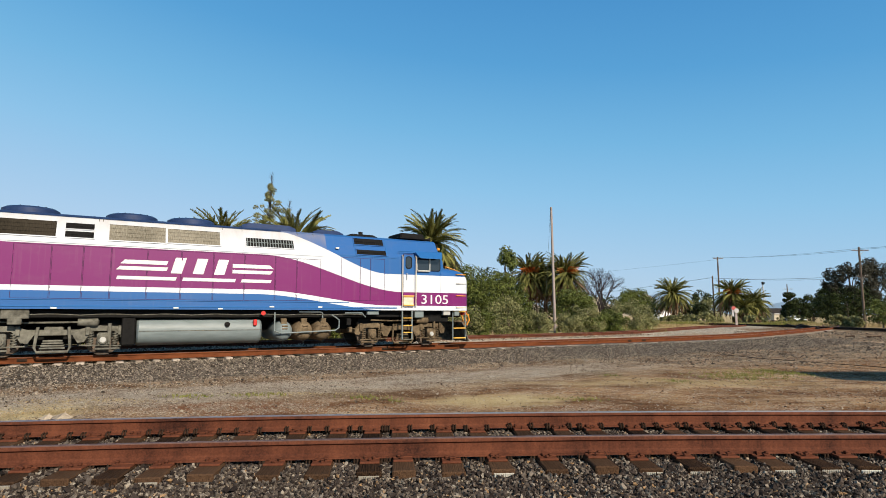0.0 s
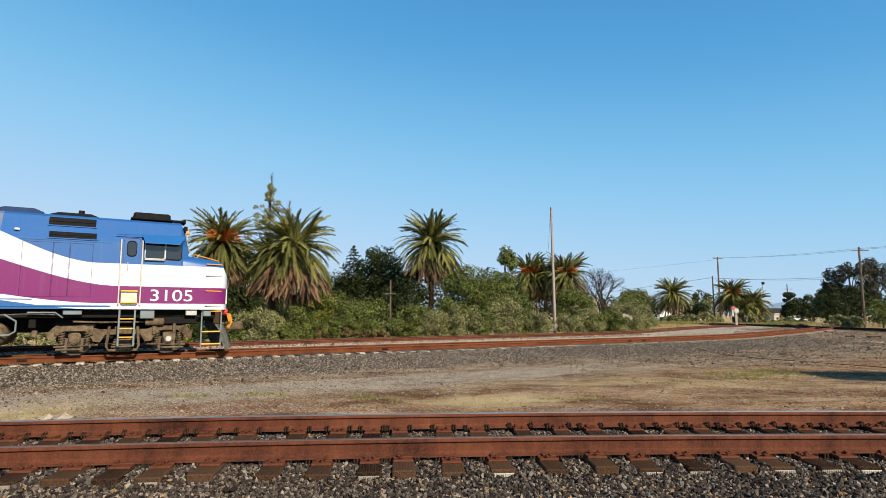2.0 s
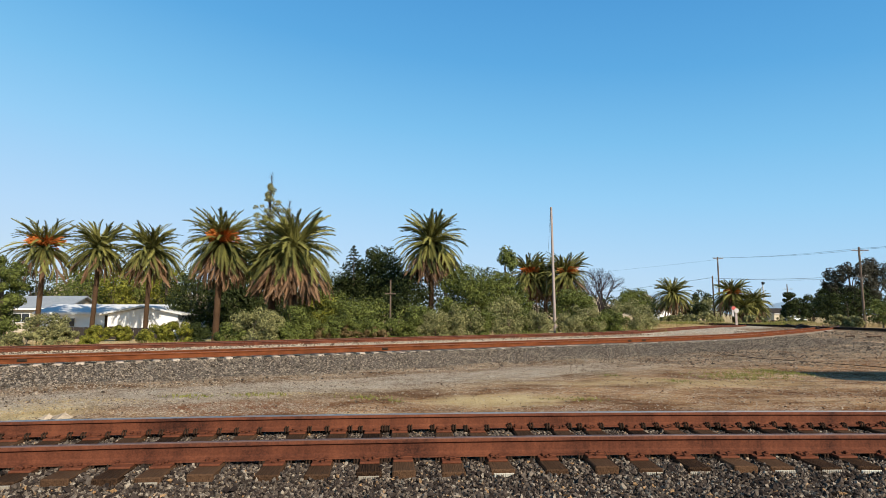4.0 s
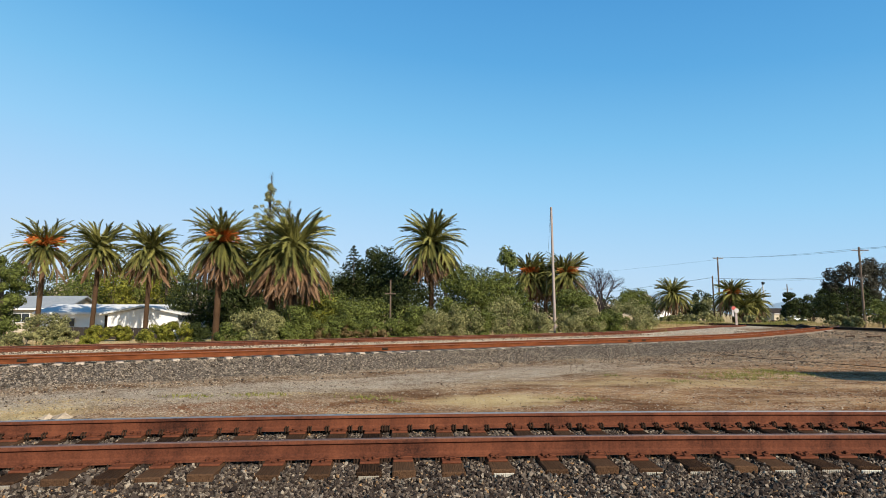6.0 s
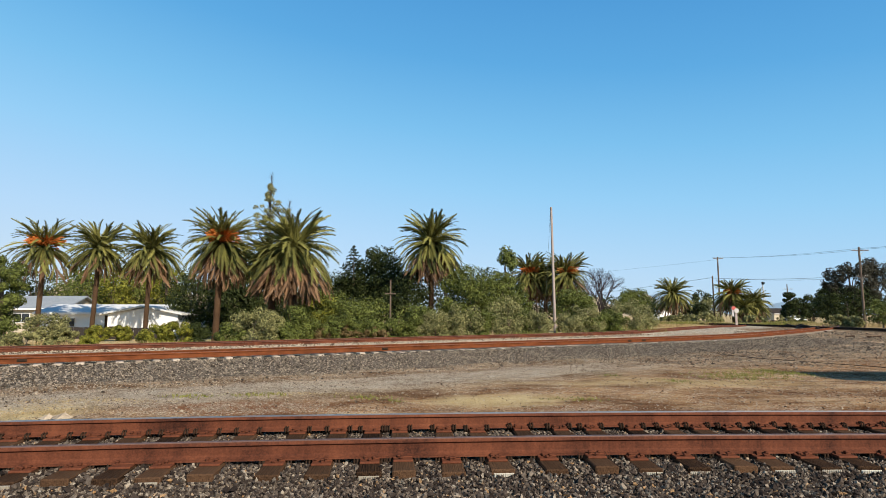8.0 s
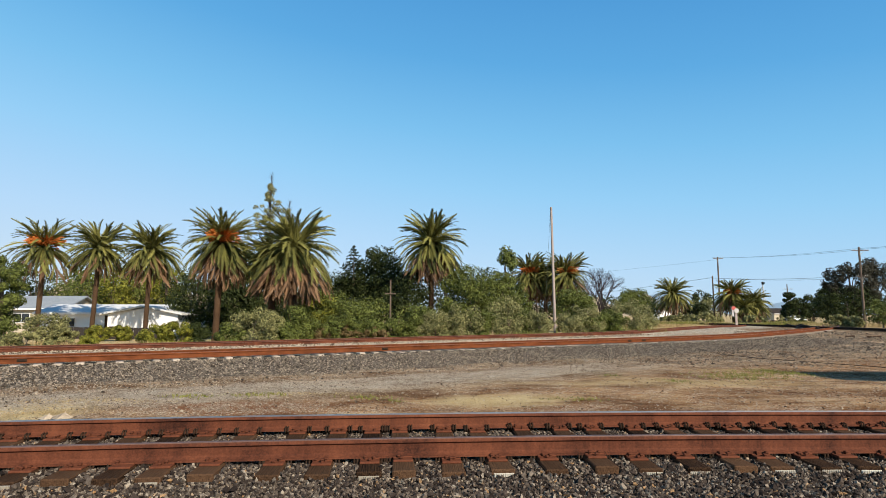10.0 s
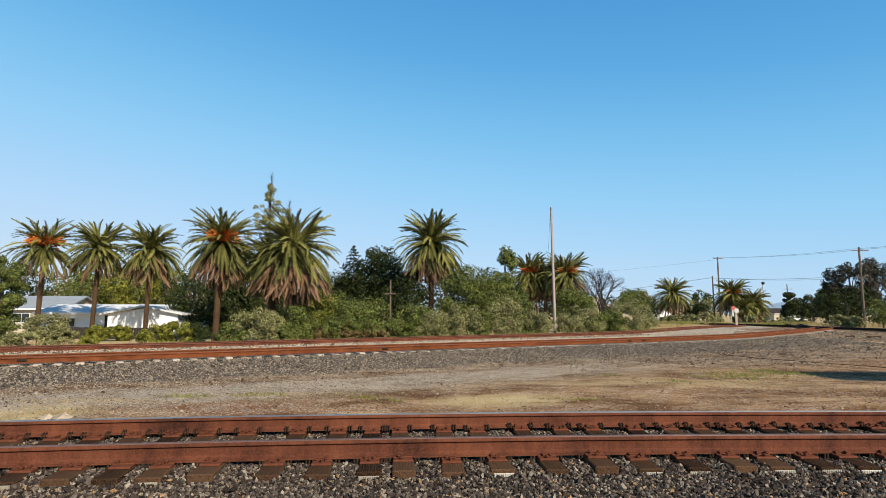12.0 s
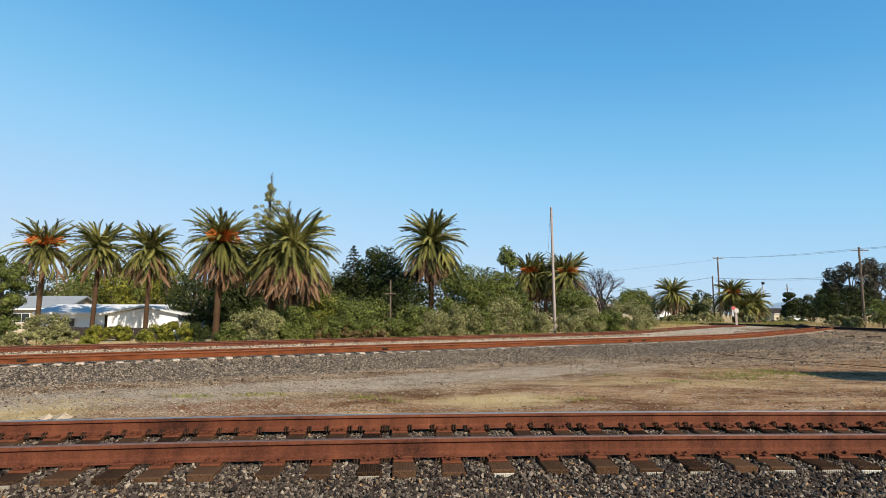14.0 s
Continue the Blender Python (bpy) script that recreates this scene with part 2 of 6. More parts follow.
def ground_material():
    """Dirt, pale gravel, dark ballast and straw, told apart by the sheet's own zone values."""
    m, nt, b = shader("ground_dirt_and_gravel")

    def zone(name):
        a = nt.nodes.new("ShaderNodeAttribute")
        a.attribute_name = name
        return a.outputs["Fac"]

    def edge(name, wobble, sharp=0.16):
        return ramp(nt, maths(nt, "ADD", zone(name), maths(nt, "MULTIPLY", maths(nt, "SUBTRACT", wobble, 0.5), 0.9)), [(0.5 - sharp, (0, 0, 0)), (0.5 + sharp, (1, 1, 1))])
    fine, mid, broad = noise_out(nt, 22, 5, 0.75), noise_out(nt, 1.6, 5, 0.7), noise_out(nt, 0.35, 4, 0.6)
    speck = noise_out(nt, 9, 6, 0.85)
    flat = noise_out(nt, 0.9, 6, 0.75, (0.55, 1.0, 1))
    co = nt.nodes.new("ShaderNodeTexCoord").outputs["Object"]

    def pebbles(scale):
        v = node(nt, "ShaderNodeTexVoronoi", Scale=scale)
        nt.links.new(co, v.inputs["Vector"])
        sc = nt.nodes.new("ShaderNodeSeparateColor")
        nt.links.new(v.outputs["Color"], sc.inputs[0])
        return v, sc.outputs[0], sc.outputs[1]
    vor, cell, cell2 = pebbles(24.0)
    _, small, small2 = pebbles(46.0)
    soil = ramp(nt, mixed(nt, 0.35, flat, speck), [(0.40, (0.15, 0.060, 0.025)), (0.48, (0.38, 0.20, 0.095)), (0.55, (0.53, 0.33, 0.175)), (0.63, (0.68, 0.50, 0.30))])
    grit = ramp(nt, small, [(0.0, (0.09, 0.055, 0.034)), (0.5, (0.53, 0.385, 0.26)), (1.0, (0.90, 0.76, 0.59))])
    some = ramp(nt, maths(nt, "ADD", maths(nt, "MULTIPLY", small2, 0.45), mid), [(0.70, (0, 0, 0)), (0.78, (1, 1, 1))])
    dirt = mixed(nt, maths(nt, "MULTIPLY", some, 0.75), soil, grit)
    tone = ramp(nt, broad, [(0.36, (0.62, 0.60, 0.57)), (0.62, (1, 1, 1))])
    gravel = mixed(nt, 1.0, mixed(nt, 0.22, grit, soil), tone, "MULTIPLY")
    ballast = ramp(nt, cell, [(0.0, (0.03, 0.024, 0.018)), (0.6, (0.15, 0.12, 0.095)), (1.0, (0.38, 0.32, 0.26))])
    straw = ramp(nt, mixed(nt, 0.5, mid, fine), [(0.4, (0.46, 0.32, 0.15)), (0.6, (0.76, 0.59, 0.34))])
    c = mixed(nt, edge("gravel", mid, 0.3), dirt, gravel)
    patch = ramp(nt, noise_out(nt, 0.6, 6, 0.72, (0.7, 1.1, 1)), [(0.38, (0.46, 0.36, 0.29)), (0.50, (0.86, 0.82, 0.78)), (0.62, (1.15, 1.13, 1.1))])
    c = mixed(nt, 1.0, c, patch, "MULTIPLY")
    c = mixed(nt, maths(nt, "MULTIPLY", edge("red", flat, 0.25), 0.7), c, mixed(nt, some, (0.27, 0.105, 0.05), grit))
    c = mixed(nt, edge("straw", flat, 0.25), c, straw)
    c = mixed(nt, edge("ballast", mid, 0.2), c, ballast)
    pale = ramp(nt, small, [(0.0, (0.24, 0.17, 0.115)), (0.5, (0.56, 0.46, 0.35)), (1.0, (0.80, 0.70, 0.57))])
    c = mixed(nt, edge("pale", mid, 0.2), c, pale)
    c = mixed(nt, 1.0, c, (0.775, 0.80, 0.80), "MULTIPLY")
    nt.links.new(c, b.inputs["Base Color"])
    b.inputs["Roughness"].default_value = 0.95
    b.inputs["Specular IOR Level"].default_value = 0.02
    bumped(nt, b, mixed(nt, 0.5, speck, vor.outputs["Distance"]), 0.9, 0.07)
    return m


GROUND = ground_material()


# ---- mesh helpers ----
class Geo:
    """Collects vertices and faces of one mesh."""
    def __init__(self):
        self.v, self.f = [], []

    def add(self, verts, faces):
        k = len(self.v)
        self.v += [tuple(p) for p in verts]
        self.f += [tuple(i + k for i in q) for q in faces]
        return self

    def box(self, c, s, m=None, ch=0.0):
        """A box with chamfered edges; m turns and places it."""
        hx, hy, hz = s[0] / 2, s[1] / 2, s[2] / 2
        e = min(ch, hx * 0.9, hy * 0.9, hz * 0.9)
        if e <= 0:
            pts = [(x, y, z) for z in (-hz, hz) for y in (-hy, hy) for x in (-hx, hx)]
            fs = [(0, 2, 3, 1), (4, 5, 7, 6), (0, 1, 5, 4), (2, 6, 7, 3), (0, 4, 6, 2), (1, 3, 7, 5)]
        else:
            pts, fs, ids = [], [], {}
            for sx in (-1, 1):
                for sy in (-1, 1):
                    for sz in (-1, 1):
                        for a in range(3):
                            ids[sx, sy, sz, a] = len(pts)
                            h = [hx - e, hy - e, hz - e]
                            h[a] += e
                            pts.append((sx * h[0], sy * h[1], sz * h[2]))
            sg = (-1, 1)
            for a in range(3):
                o = [i for i in range(3) if i != a]
                for s0 in sg:
                    q = []
                    for s1, s2 in ((-1, -1), (1, -1), (1, 1), (-1, 1)):
                        k = [0, 0, 0]
                        k[a], k[o[0]], k[o[1]] = s0, s1, s2
                        q.append(ids[k[0], k[1], k[2], a])
                    fs.append(tuple(q))
            for a, b2 in ((0, 1), (0, 2), (1, 2)):
                c3 = 3 - a - b2
                for s1 in sg:
                    for s2 in sg:
                        k0, k1 = [0, 0, 0], [0, 0, 0]
                        k0[a] = k1[a] = s1
                        k0[b2] = k1[b2] = s2
                        k0[c3], k1[c3] = -1, 1
                        fs.append((ids[(*k0, a)], ids[(*k1, a)], ids[(*k1, b2)], ids[(*k0, b2)]))
            for sx in sg:
                for sy in sg:
                    for sz in sg:
                        fs.append((ids[sx, sy, sz, 0], ids[sx, sy, sz, 1], ids[sx, sy, sz, 2]))
        c = Vector(c)
        self.add([(c + (m @ Vector(p) if m else Vector(p))) for p in pts], fs)
        return self

    def tube(self, pts, r, n=8, cap=True):
        """A round bar along points; r may change point by point."""
        pts = [Vector(p) for p in pts]
        rs = r if isinstance(r, (list, tuple)) else [r] * len(pts)
        vs, fs = [], []
        for i, p in enumerate(pts):
            d = (pts[min(i + 1, len(pts) - 1)] - pts[max(i - 1, 0)]).normalized()
            a = d.orthogonal().normalized() if i == 0 else (a - d * a.dot(d)).normalized()
            b = d.cross(a)
            for k in range(n):
                t = 2 * math.pi * k / n
                vs.append(p + (a * math.cos(t) + b * math.sin(t)) * rs[i])
        for i in range(len(pts) - 1):
            for k in range(n):
                fs.append((i * n + k, i * n + (k + 1) % n, (i + 1) * n + (k + 1) % n, (i + 1) * n + k))
        if cap:
            fs += [tuple(range(n))[::-1], tuple(range((len(pts) - 1) * n, len(pts) * n))]
        return self.add(vs, fs)

    def prism(self, poly, d0, d1, axis="y"):
        """A flat outline pushed through from d0 to d1 along an axis."""
        put = {"y": lambda a, b, d: (a, d, b), "x": lambda a, b, d: (d, a, b), "z": lambda a, b, d: (a, b, d)}[axis]
        n = len(poly)
        vs = [put(a, b, d0) for a, b in poly] + [put(a, b, d1) for a, b in poly]
        fs = [tuple(range(n)), tuple(range(2 * n - 1, n - 1, -1))]
        fs += [(i, n + i, n + (i + 1) % n, (i + 1) % n) for i in range(n)]
        return self.add(vs, fs)

    def loft(self, rings, closed=True, cap=True):
        n = len(rings[0])
        vs = [p for r in rings for p in r]
        fs = []
        for i in range(len(rings) - 1):
            for k in range(n if closed else n - 1):
                fs.append((i * n + k, i * n + (k + 1) % n, (i + 1) * n + (k + 1) % n, (i + 1) * n + k))
        if cap:
            fs += [tuple(range(n))[::-1], tuple(range((len(rings) - 1) * n, len(rings) * n))]
        return self.add(vs, fs)


def mesh_of(name, geo, material, smooth=False, crease=38):
    me = bpy.data.meshes.new(name)
    me.from_pydata(geo.v, [], geo.f)
    me.materials.append(material)
    bm = bmesh.new()
    bm.from_mesh(me)
    if len(bm.faces) < 60000:
        bmesh.ops.recalc_face_normals(bm, faces=bm.faces)
    bm.to_mesh(me)
    bm.free()
    if smooth:
        me.shade_smooth()
        me.set_sharp_from_angle(angle=radians(crease))
    return me


def part(name, geo, material, parent=None, label="", smooth=False, crease=38):
    ob = new(name, mesh_of(name, geo, material, smooth, crease))
    ob.parent = parent
    return tagged(ob, label)


def thing(name, place, label, category, group="", kind=""):
    ob = new(name)
    ob.empty_display_size = 0.3
    ob.matrix_basis = place
    return tagged(ob, label, category, group, kind)


def quads(name, verts, material, parent=None, label=""):
    """Loose four-cornered leaves from an array of n x 4 corners."""
    n = len(verts)
    me = bpy.data.meshes.new(name)
    me.vertices.add(n * 4)
    me.vertices.foreach_set("co", np.asarray(verts, dtype=np.float32).ravel())
    me.loops.add(n * 4)
    me.loops.foreach_set("vertex_index", np.arange(n * 4, dtype=np.int32))
    me.polygons.add(n)
    me.polygons.foreach_set("loop_start", np.arange(0, n * 4, 4, dtype=np.int32))
    me.update(calc_edges=True)
    me.materials.append(material)
    ob = new(name, me)
    ob.parent = parent
    return tagged(ob, label)


RAIL_TOP = 0.42
TIE_TOP = RAIL_TOP - 0.205


# ---- the lines of the three tracks ----
def swept(start, heading, legs, step=0.5):
    """A line of points from start: legs of (metres, degrees turned)."""
    p, a, pts = np.array(start, float), radians(heading), [tuple(start)]
    for metres, turn in legs:
        n = max(1, int(round(abs(metres) / step)))
        for _ in range(n):
            a += radians(turn) / n / 2
            p = p + np.array((math.cos(a), math.sin(a))) * metres / n
            a += radians(turn) / n / 2
            pts.append((p[0], p[1]))
    return pts


def along(line, s):
    """Place and heading at s metres along a line."""
    seg = np.diff(line, axis=0)
    run = np.concatenate([[0], np.cumsum(np.hypot(seg[:, 0], seg[:, 1]))])
    x, y = np.interp(s, run, line[:, 0]), np.interp(s, run, line[:, 1])
    x2, y2 = np.interp(s + 0.4, run, line[:, 0]), np.interp(s + 0.4, run, line[:, 1])
    x1, y1 = np.interp(s - 0.4, run, line[:, 0]), np.interp(s - 0.4, run, line[:, 1])
    return x, y, math.atan2(y2 - y1, x2 - x1)


def length_of(line):
    seg = np.diff(line, axis=0)
    return float(np.hypot(seg[:, 0], seg[:, 1]).sum())


# near track: a slow bend in front of the camera
xs = np.arange(-8, 10.01, 0.5)
mid = 7.08 + 0.0692 * xs - 0.00706 * xs ** 2
mid = np.where(xs > 4.9, 7.08 + 0.1696 + 0.004 * (xs - 4.9), mid)
left = [(-8 - d, mid[0] - 0.182 * d) for d in (60, 40, 20, 10, 4)]
right = [(10 + d, mid[-1] + 0.004 * d) for d in (5, 20, 60)]
NEAR = np.array(left + list(zip(xs, mid)) + right)
# loco track: straight past the camera, then bending away; the line starts far off to the side
O_AT, HEAD = np.array((-0.378, 26.083)), 30.17
_u = np.array((math.cos(radians(HEAD)), math.sin(radians(HEAD))))
_a = swept(tuple(O_AT - _u * 36), HEAD + 180, [(16, -20), (45, 0)])[::-1]
_b = swept(tuple(O_AT - _u * 36), HEAD, [(52.0, 0), (9, 15), (30, 5), (14, 10)])
FAR = np.array(_a + _b[1:])
S_ORIGIN = 61 + 36.0
# siding beyond it
_c = swept((-10.3, 28.05), HEAD + 2.5, [(23, 1.5), (10, 20), (22, -2), (12, -14)])
_d = swept((-10.3, 28.05), HEAD + 182.5, [(60, -8)])[::-1]
SIDING = np.array(_d + _c[1:])
# main line that runs away from the camera at the junction
MAIN = np.array(swept((35.6, 32.0), 77, [(13, 0), (14, 6), (14, 6), (14, 9), (14, 22), (60, 25)], 1.0))
# a dark line that leaves the curve for the distance
BRANCH = np.array(swept((36.5, 57.5), 62, [(105, 0)], 3.0))


def rail_section():
    """Half-profile of a flat-bottomed rail, mirrored: metres across and down from its top."""
    half = [(0.0, 0.0), (0.030, -0.001), (0.036, -0.010), (0.037, -0.038), (0.012, -0.050), (0.009, -0.075), (0.010, -0.135), (0.030, -0.158), (0.074, -0.170), (0.075, -0.185)]
    return half + [(-a, b) for a, b in half[::-1][:-1]]


def offset_line(line, d):
    t = np.gradient(line, axis=0)
    t /= np.linalg.norm(t, axis=1)[:, None]
    return line + np.stack([-t[:, 1], t[:, 0]], 1) * d


def rail(line, d, z, material, parent, head):
    g, hd = Geo(), Geo()
    pts = offset_line(line, d)
    t = np.gradient(pts, axis=0)
    t /= np.linalg.norm(t, axis=1)[:, None]
    sec = rail_section()
    rings = [[(p[0] - q[1] * a, p[1] + q[0] * a, z + b - 0.002) for a, b in sec] for p, q in zip(pts, t)]
    g.loft(rings)
    r = part("rail", g, material, parent, smooth=True)
    rings = [[(p[0] - q[1] * a, p[1] + q[0] * a, z + b) for a, b in ((-0.034, -0.006), (-0.028, 0.0015), (0.028, 0.0015), (0.034, -0.006))] for p, q in zip(pts, t)]
    hd.loft(rings)
    part("running_surface", hd, head, r, "worn running surface on the rail head", smooth=True)
    return r


def clipped(line, x0, x1):
    return line[(line[:, 0] > x0) & (line[:, 0] < x1)]


# ---- ground: one sheet out to the horizon ----
def near_line(x, y, line):
    """Distance of grid points from a line."""
    best = np.full(x.shape, 1e9)
    for (ax, ay), (bx, by) in zip(line[:-1], line[1:]):
        dx, dy = bx - ax, by - ay
        t = np.clip(((x - ax) * dx + (y - ay) * dy) / (dx * dx + dy * dy), 0, 1)
        best = np.minimum(best, (x - ax - t * dx) ** 2 + (y - ay - t * dy) ** 2)
    return np.sqrt(best)


def thin(line, k):
    return np.concatenate([line[::k], line[-1:]])


def step01(v, a, b):
    t = np.clip((v - a) / (b - a), 0, 1)
    return t * t * (3 - 2 * t)


def terrain(x, y):
    """Height, and the distances from the near, loco, siding and main lines."""
    dn, df, ds, dm = near_line(x, y, thin(NEAR, 3)), near_line(x, y, thin(FAR, 6)), near_line(x, y, thin(SIDING, 6)), np.minimum(near_line(x, y, thin(MAIN, 4)), near_line(x, y, thin(BRANCH, 34)))
    bed = 0.175
    h = bed * (1 - step01(dn, 1.75, 3.1))
    side = y - np.interp(x, NEAR[:, 0], NEAR[:, 1])
    h = np.where(side < 0, 0.175 - 0.07 * step01(dn, 1.1, 1.5) - 0.09 * step01(dn, 3.0, 9.0), h)
    h = np.maximum(h, 0.165 * (1 - step01(df, 1.4, 4.0)))
    h = np.maximum(h, 0.24 * (1 - step01(ds, 1.8, 3.4)))
    h = np.maximum(h, 0.20 * (1 - step01(dm, 1.8, 4.0)))
    beyond = y - np.interp(x, SIDING[:, 0], SIDING[:, 1])
    low = -0.35 * step01(beyond, 3.0, 9.0) * step01(-x, -14.0, 2.0)
    h = h + np.where(x < 24, low, 0)
    roll = 0.05 * np.sin(x * 0.33 + 1.3 * np.sin(y * 0.21)) * np.sin(y * 0.41 + 0.7) + 0.02 * np.sin(x * 1.3 + y * 0.9)
    h = h + roll * step01(np.minimum(np.minimum(dn, df), ds), 2.4, 4.0)
    return h, dn, df, ds, dm


def spread(a, b, fine, far):
    """Grid lines: even from a to b, then growing out to far."""
    mid_part = np.arange(a, b + fine / 2, fine)
    up, s, p = [], fine, b
    while p < far:
        s *= 1.22
        p += s
        up.append(p)
    dn, s, p = [], fine, a
    while p > -far:
        s *= 1.22
        p -= s
        dn.append(p)
    return np.concatenate([dn[::-1], mid_part, up])


def build_ground():
    gx, gy = spread(-16, 24, 0.22, 3500), spread(3.5, 34, 0.2, 3500)
    X, Y = np.meshgrid(gx, gy)
    H, dn, df, ds, dm = terrain(X, Y)
    nx, ny = len(gx), len(gy)
    me = bpy.data.meshes.new("ground")
    me.vertices.add(nx * ny)
    me.vertices.foreach_set("co", np.stack([X, Y, H], -1).astype(np.float32).ravel())
    i, j = np.meshgrid(np.arange(nx - 1), np.arange(ny - 1))
    a = (j * nx + i).ravel()
    q = np.stack([a, a + 1, a + nx + 1, a + nx], 1).astype(np.int32)
    me.loops.add(q.size)
    me.loops.foreach_set("vertex_index", q.ravel())
    me.polygons.add(len(q))
    me.polygons.foreach_set("loop_start", np.arange(0, q.size, 4, dtype=np.int32))
    me.update(calc_edges=True)
    ballast = np.maximum.reduce([1 - step01(dn, 2.0, 2.9), 0.95 - 0.95 * step01(df, 4.2, 7.0), 1 - step01(ds, 2.4, 4.2), 0.75 - 0.75 * step01(dm, 1.6, 3.2)])
    ballast = np.where(Y < 6.5, np.maximum(ballast, 0.9), ballast)
    ballast = ballast * (1 - 0.8 * step01(Y, 36, 46))
    gravel = np.clip(1.05 - 0.9 * step01(df, 9.5, 12.5) + 0.2 * step01(X, 6, 26), 0, 1)
    gravel = gravel * (1 - 0.25 * step01(X, 3, 7) * (1 - step01(Y, 15, 21)))
    beyond = Y - np.interp(X, SIDING[:, 0], SIDING[:, 1])
    straw = 1.1 * np.exp(-((X + 7.3) / 1.2) ** 2 - ((Y - 10.3) / 0.9) ** 2) + 1.0 * np.exp(-((X - 1.1) / 1.6) ** 2 - ((Y - 12.1) / 0.8) ** 2) + 0.55 * np.exp(-((X - 6) / 6) ** 2 - ((Y - 14.8) / 1.1) ** 2)
    straw = np.maximum(straw, 0.75 * step01(beyond, 4, 6))
    pale = np.maximum(1 - step01(ds, 2.2, 3.6), np.exp(-((X - 27) / 8) ** 2 - ((Y - 58) / 10) ** 2)) * (df > 1.3)
    pale = np.maximum(pale, 0.56 * step01(df, 6.0, 8.0) * (1 - step01(df, 9.5, 11.8)) * (Y < np.interp(X, FAR[:, 0], FAR[:, 1])) * (1 - 0.5 * step01(X, 3, 9)))
    for name, v in (("ballast", ballast * (1 - 0.9 * pale)), ("gravel", gravel), ("straw", straw), ("pale", pale), ("red", 0.95 * np.exp(-((X + 3.9) / 2.2) ** 2 - ((Y - 11.0) / 1.1) ** 2) + 0.7 * np.exp(-((X - 2.6) / 1.6) ** 2 - ((Y - 11.2) / 0.5) ** 2))):
        me.attributes.new(name, "FLOAT", "POINT").data.foreach_set("value", v.astype(np.float32).ravel())
    me.materials.append(GROUND)
    me.shade_smooth()
    return tagged(new("ground", me), "dry brown dirt and grey gravel ground beside the tracks", "ground", kind="structure")


ground = build_ground()


def height(x, y):
    return float(terrain(np.array([x]), np.array([y]))[0][0])


# ---- plants ----
rng = np.random.default_rng(7)


def leaves(blobs, n, size, flat=0.5, long=1.6):
    """Leaf quads on and inside round clumps; blobs: rows of x, y, z, radius."""
    blobs = np.asarray(blobs, float)
    w = blobs[:, 3] ** 2
    pick = rng.choice(len(blobs), n, p=w / w.sum())
    d = rng.normal(size=(n, 3))
    d /= np.linalg.norm(d, axis=1)[:, None]
    rad = blobs[pick, 3] * (0.70 + 0.38 * rng.uniform(size=n))
    c = blobs[pick, :3] + d * rad[:, None] * np.array((1, 1, 0.85))
    nrm = d + rng.normal(scale=0.36, size=(n, 3)) + np.array((0, 0, 0.25))
    nrm /= np.linalg.norm(nrm, axis=1)[:, None]
    a = np.cross(nrm, rng.normal(size=(n, 3)))
    a /= np.linalg.norm(a, axis=1)[:, None]
    b = np.cross(nrm, a)
    s = size * rng.uniform(0.55, 1.35, n)[:, None]
    return np.stack([c - a * s * long / 2, c - b * s * flat, c + a * s * long / 2, c + b * s * flat], 1)


def clumps(w, h, base, n, r, depth=None, pointed=0.0):
    """Centres of leaf clumps that fill a crown w wide, from base to h high."""
    out = []
    while len(out) < n:
        u = rng.uniform(-1, 1, 3)
        if (u ** 2).sum() > 1 or (u ** 2).sum() < 0.12:
            continue
        z = base + (u[2] * 0.5 + 0.5) * (h - base)
        k = 1 - pointed * (u[2] * 0.5 + 0.5)
        rr = r * rng.uniform(0.6, 1.25)
        out.append((u[0] * max(w / 2 - rr * 0.5, 0.1) * k, u[1] * max((depth or w) / 2 - rr * 0.5, 0.1) * k, min(max(z, rr * 0.7), h - rr * 0.5), rr))
    return out


def tree(x, y, w, h, base, leaf, label, n_leaf=5000, size=0.17, n=26, r=None, pointed=0.0, name="tree", category="tree", bark=None, depth=None, z=None):
    """A tapered trunk with limbs to the leaf clumps of its crown."""
    n_leaf = int(n_leaf * (1.2 if y < 60 else 0.8))
    t = thing(name, pose(x, y, height(x, y) - 0.05 if z is None else z), label, category)
    blobs = clumps(w, h, base, int(n * 1.9), (r or w * 0.17) * 0.86, depth, pointed)
    g = Geo()
    tr = max(0.08, 0.022 * h)
    top = h * 0.7
    g.tube([(0, 0, 0), (0.04 * h * 0.3, 0.02, top * 0.5), (0, 0.03, top)], [tr * 1.35, tr, tr * 0.35], 9)
    for bx, by, bz, br in blobs[:9]:
        z0 = min(max(bz * 0.5, base * 0.5), top * 0.9)
        g.tube([(0, 0, z0), (bx * 0.5, by * 0.5, z0 + (bz - z0) * 0.65), (bx, by, bz)], [tr * 0.45, tr * 0.28, tr * 0.1], 6)
    part("trunk", g, bark or TREEBARK, t, smooth=True)
    quads("crown", leaves(blobs, n_leaf, size * 0.98, 0.46, 1.5), leaf, t)
    return t


def bush(x, y, w, h, leaf, label, n_leaf=3500, size=0.10, depth=None, n=22, long=2.2):
    t = thing("bush", pose(x, y, height(x, y) - 0.08), label, "bush")
    blobs = clumps(w, h, 0.0, int(n * 1.7), min(w, h) * 0.17, depth)
    g = Geo()
    for k in range(7):
        bx, by, bz, br = blobs[k]
        g.tube([(bx * 0.15, by * 0.15, -0.05), (bx * 0.5, by * 0.5, bz * 0.6), (bx, by, bz)], [0.035, 0.025, 0.008], 5)
    part("woody_base", g, TREEBARK, t)
    quads("foliage", leaves(blobs, n_leaf, size * 0.98, 0.40, long), leaf, t)
    return t


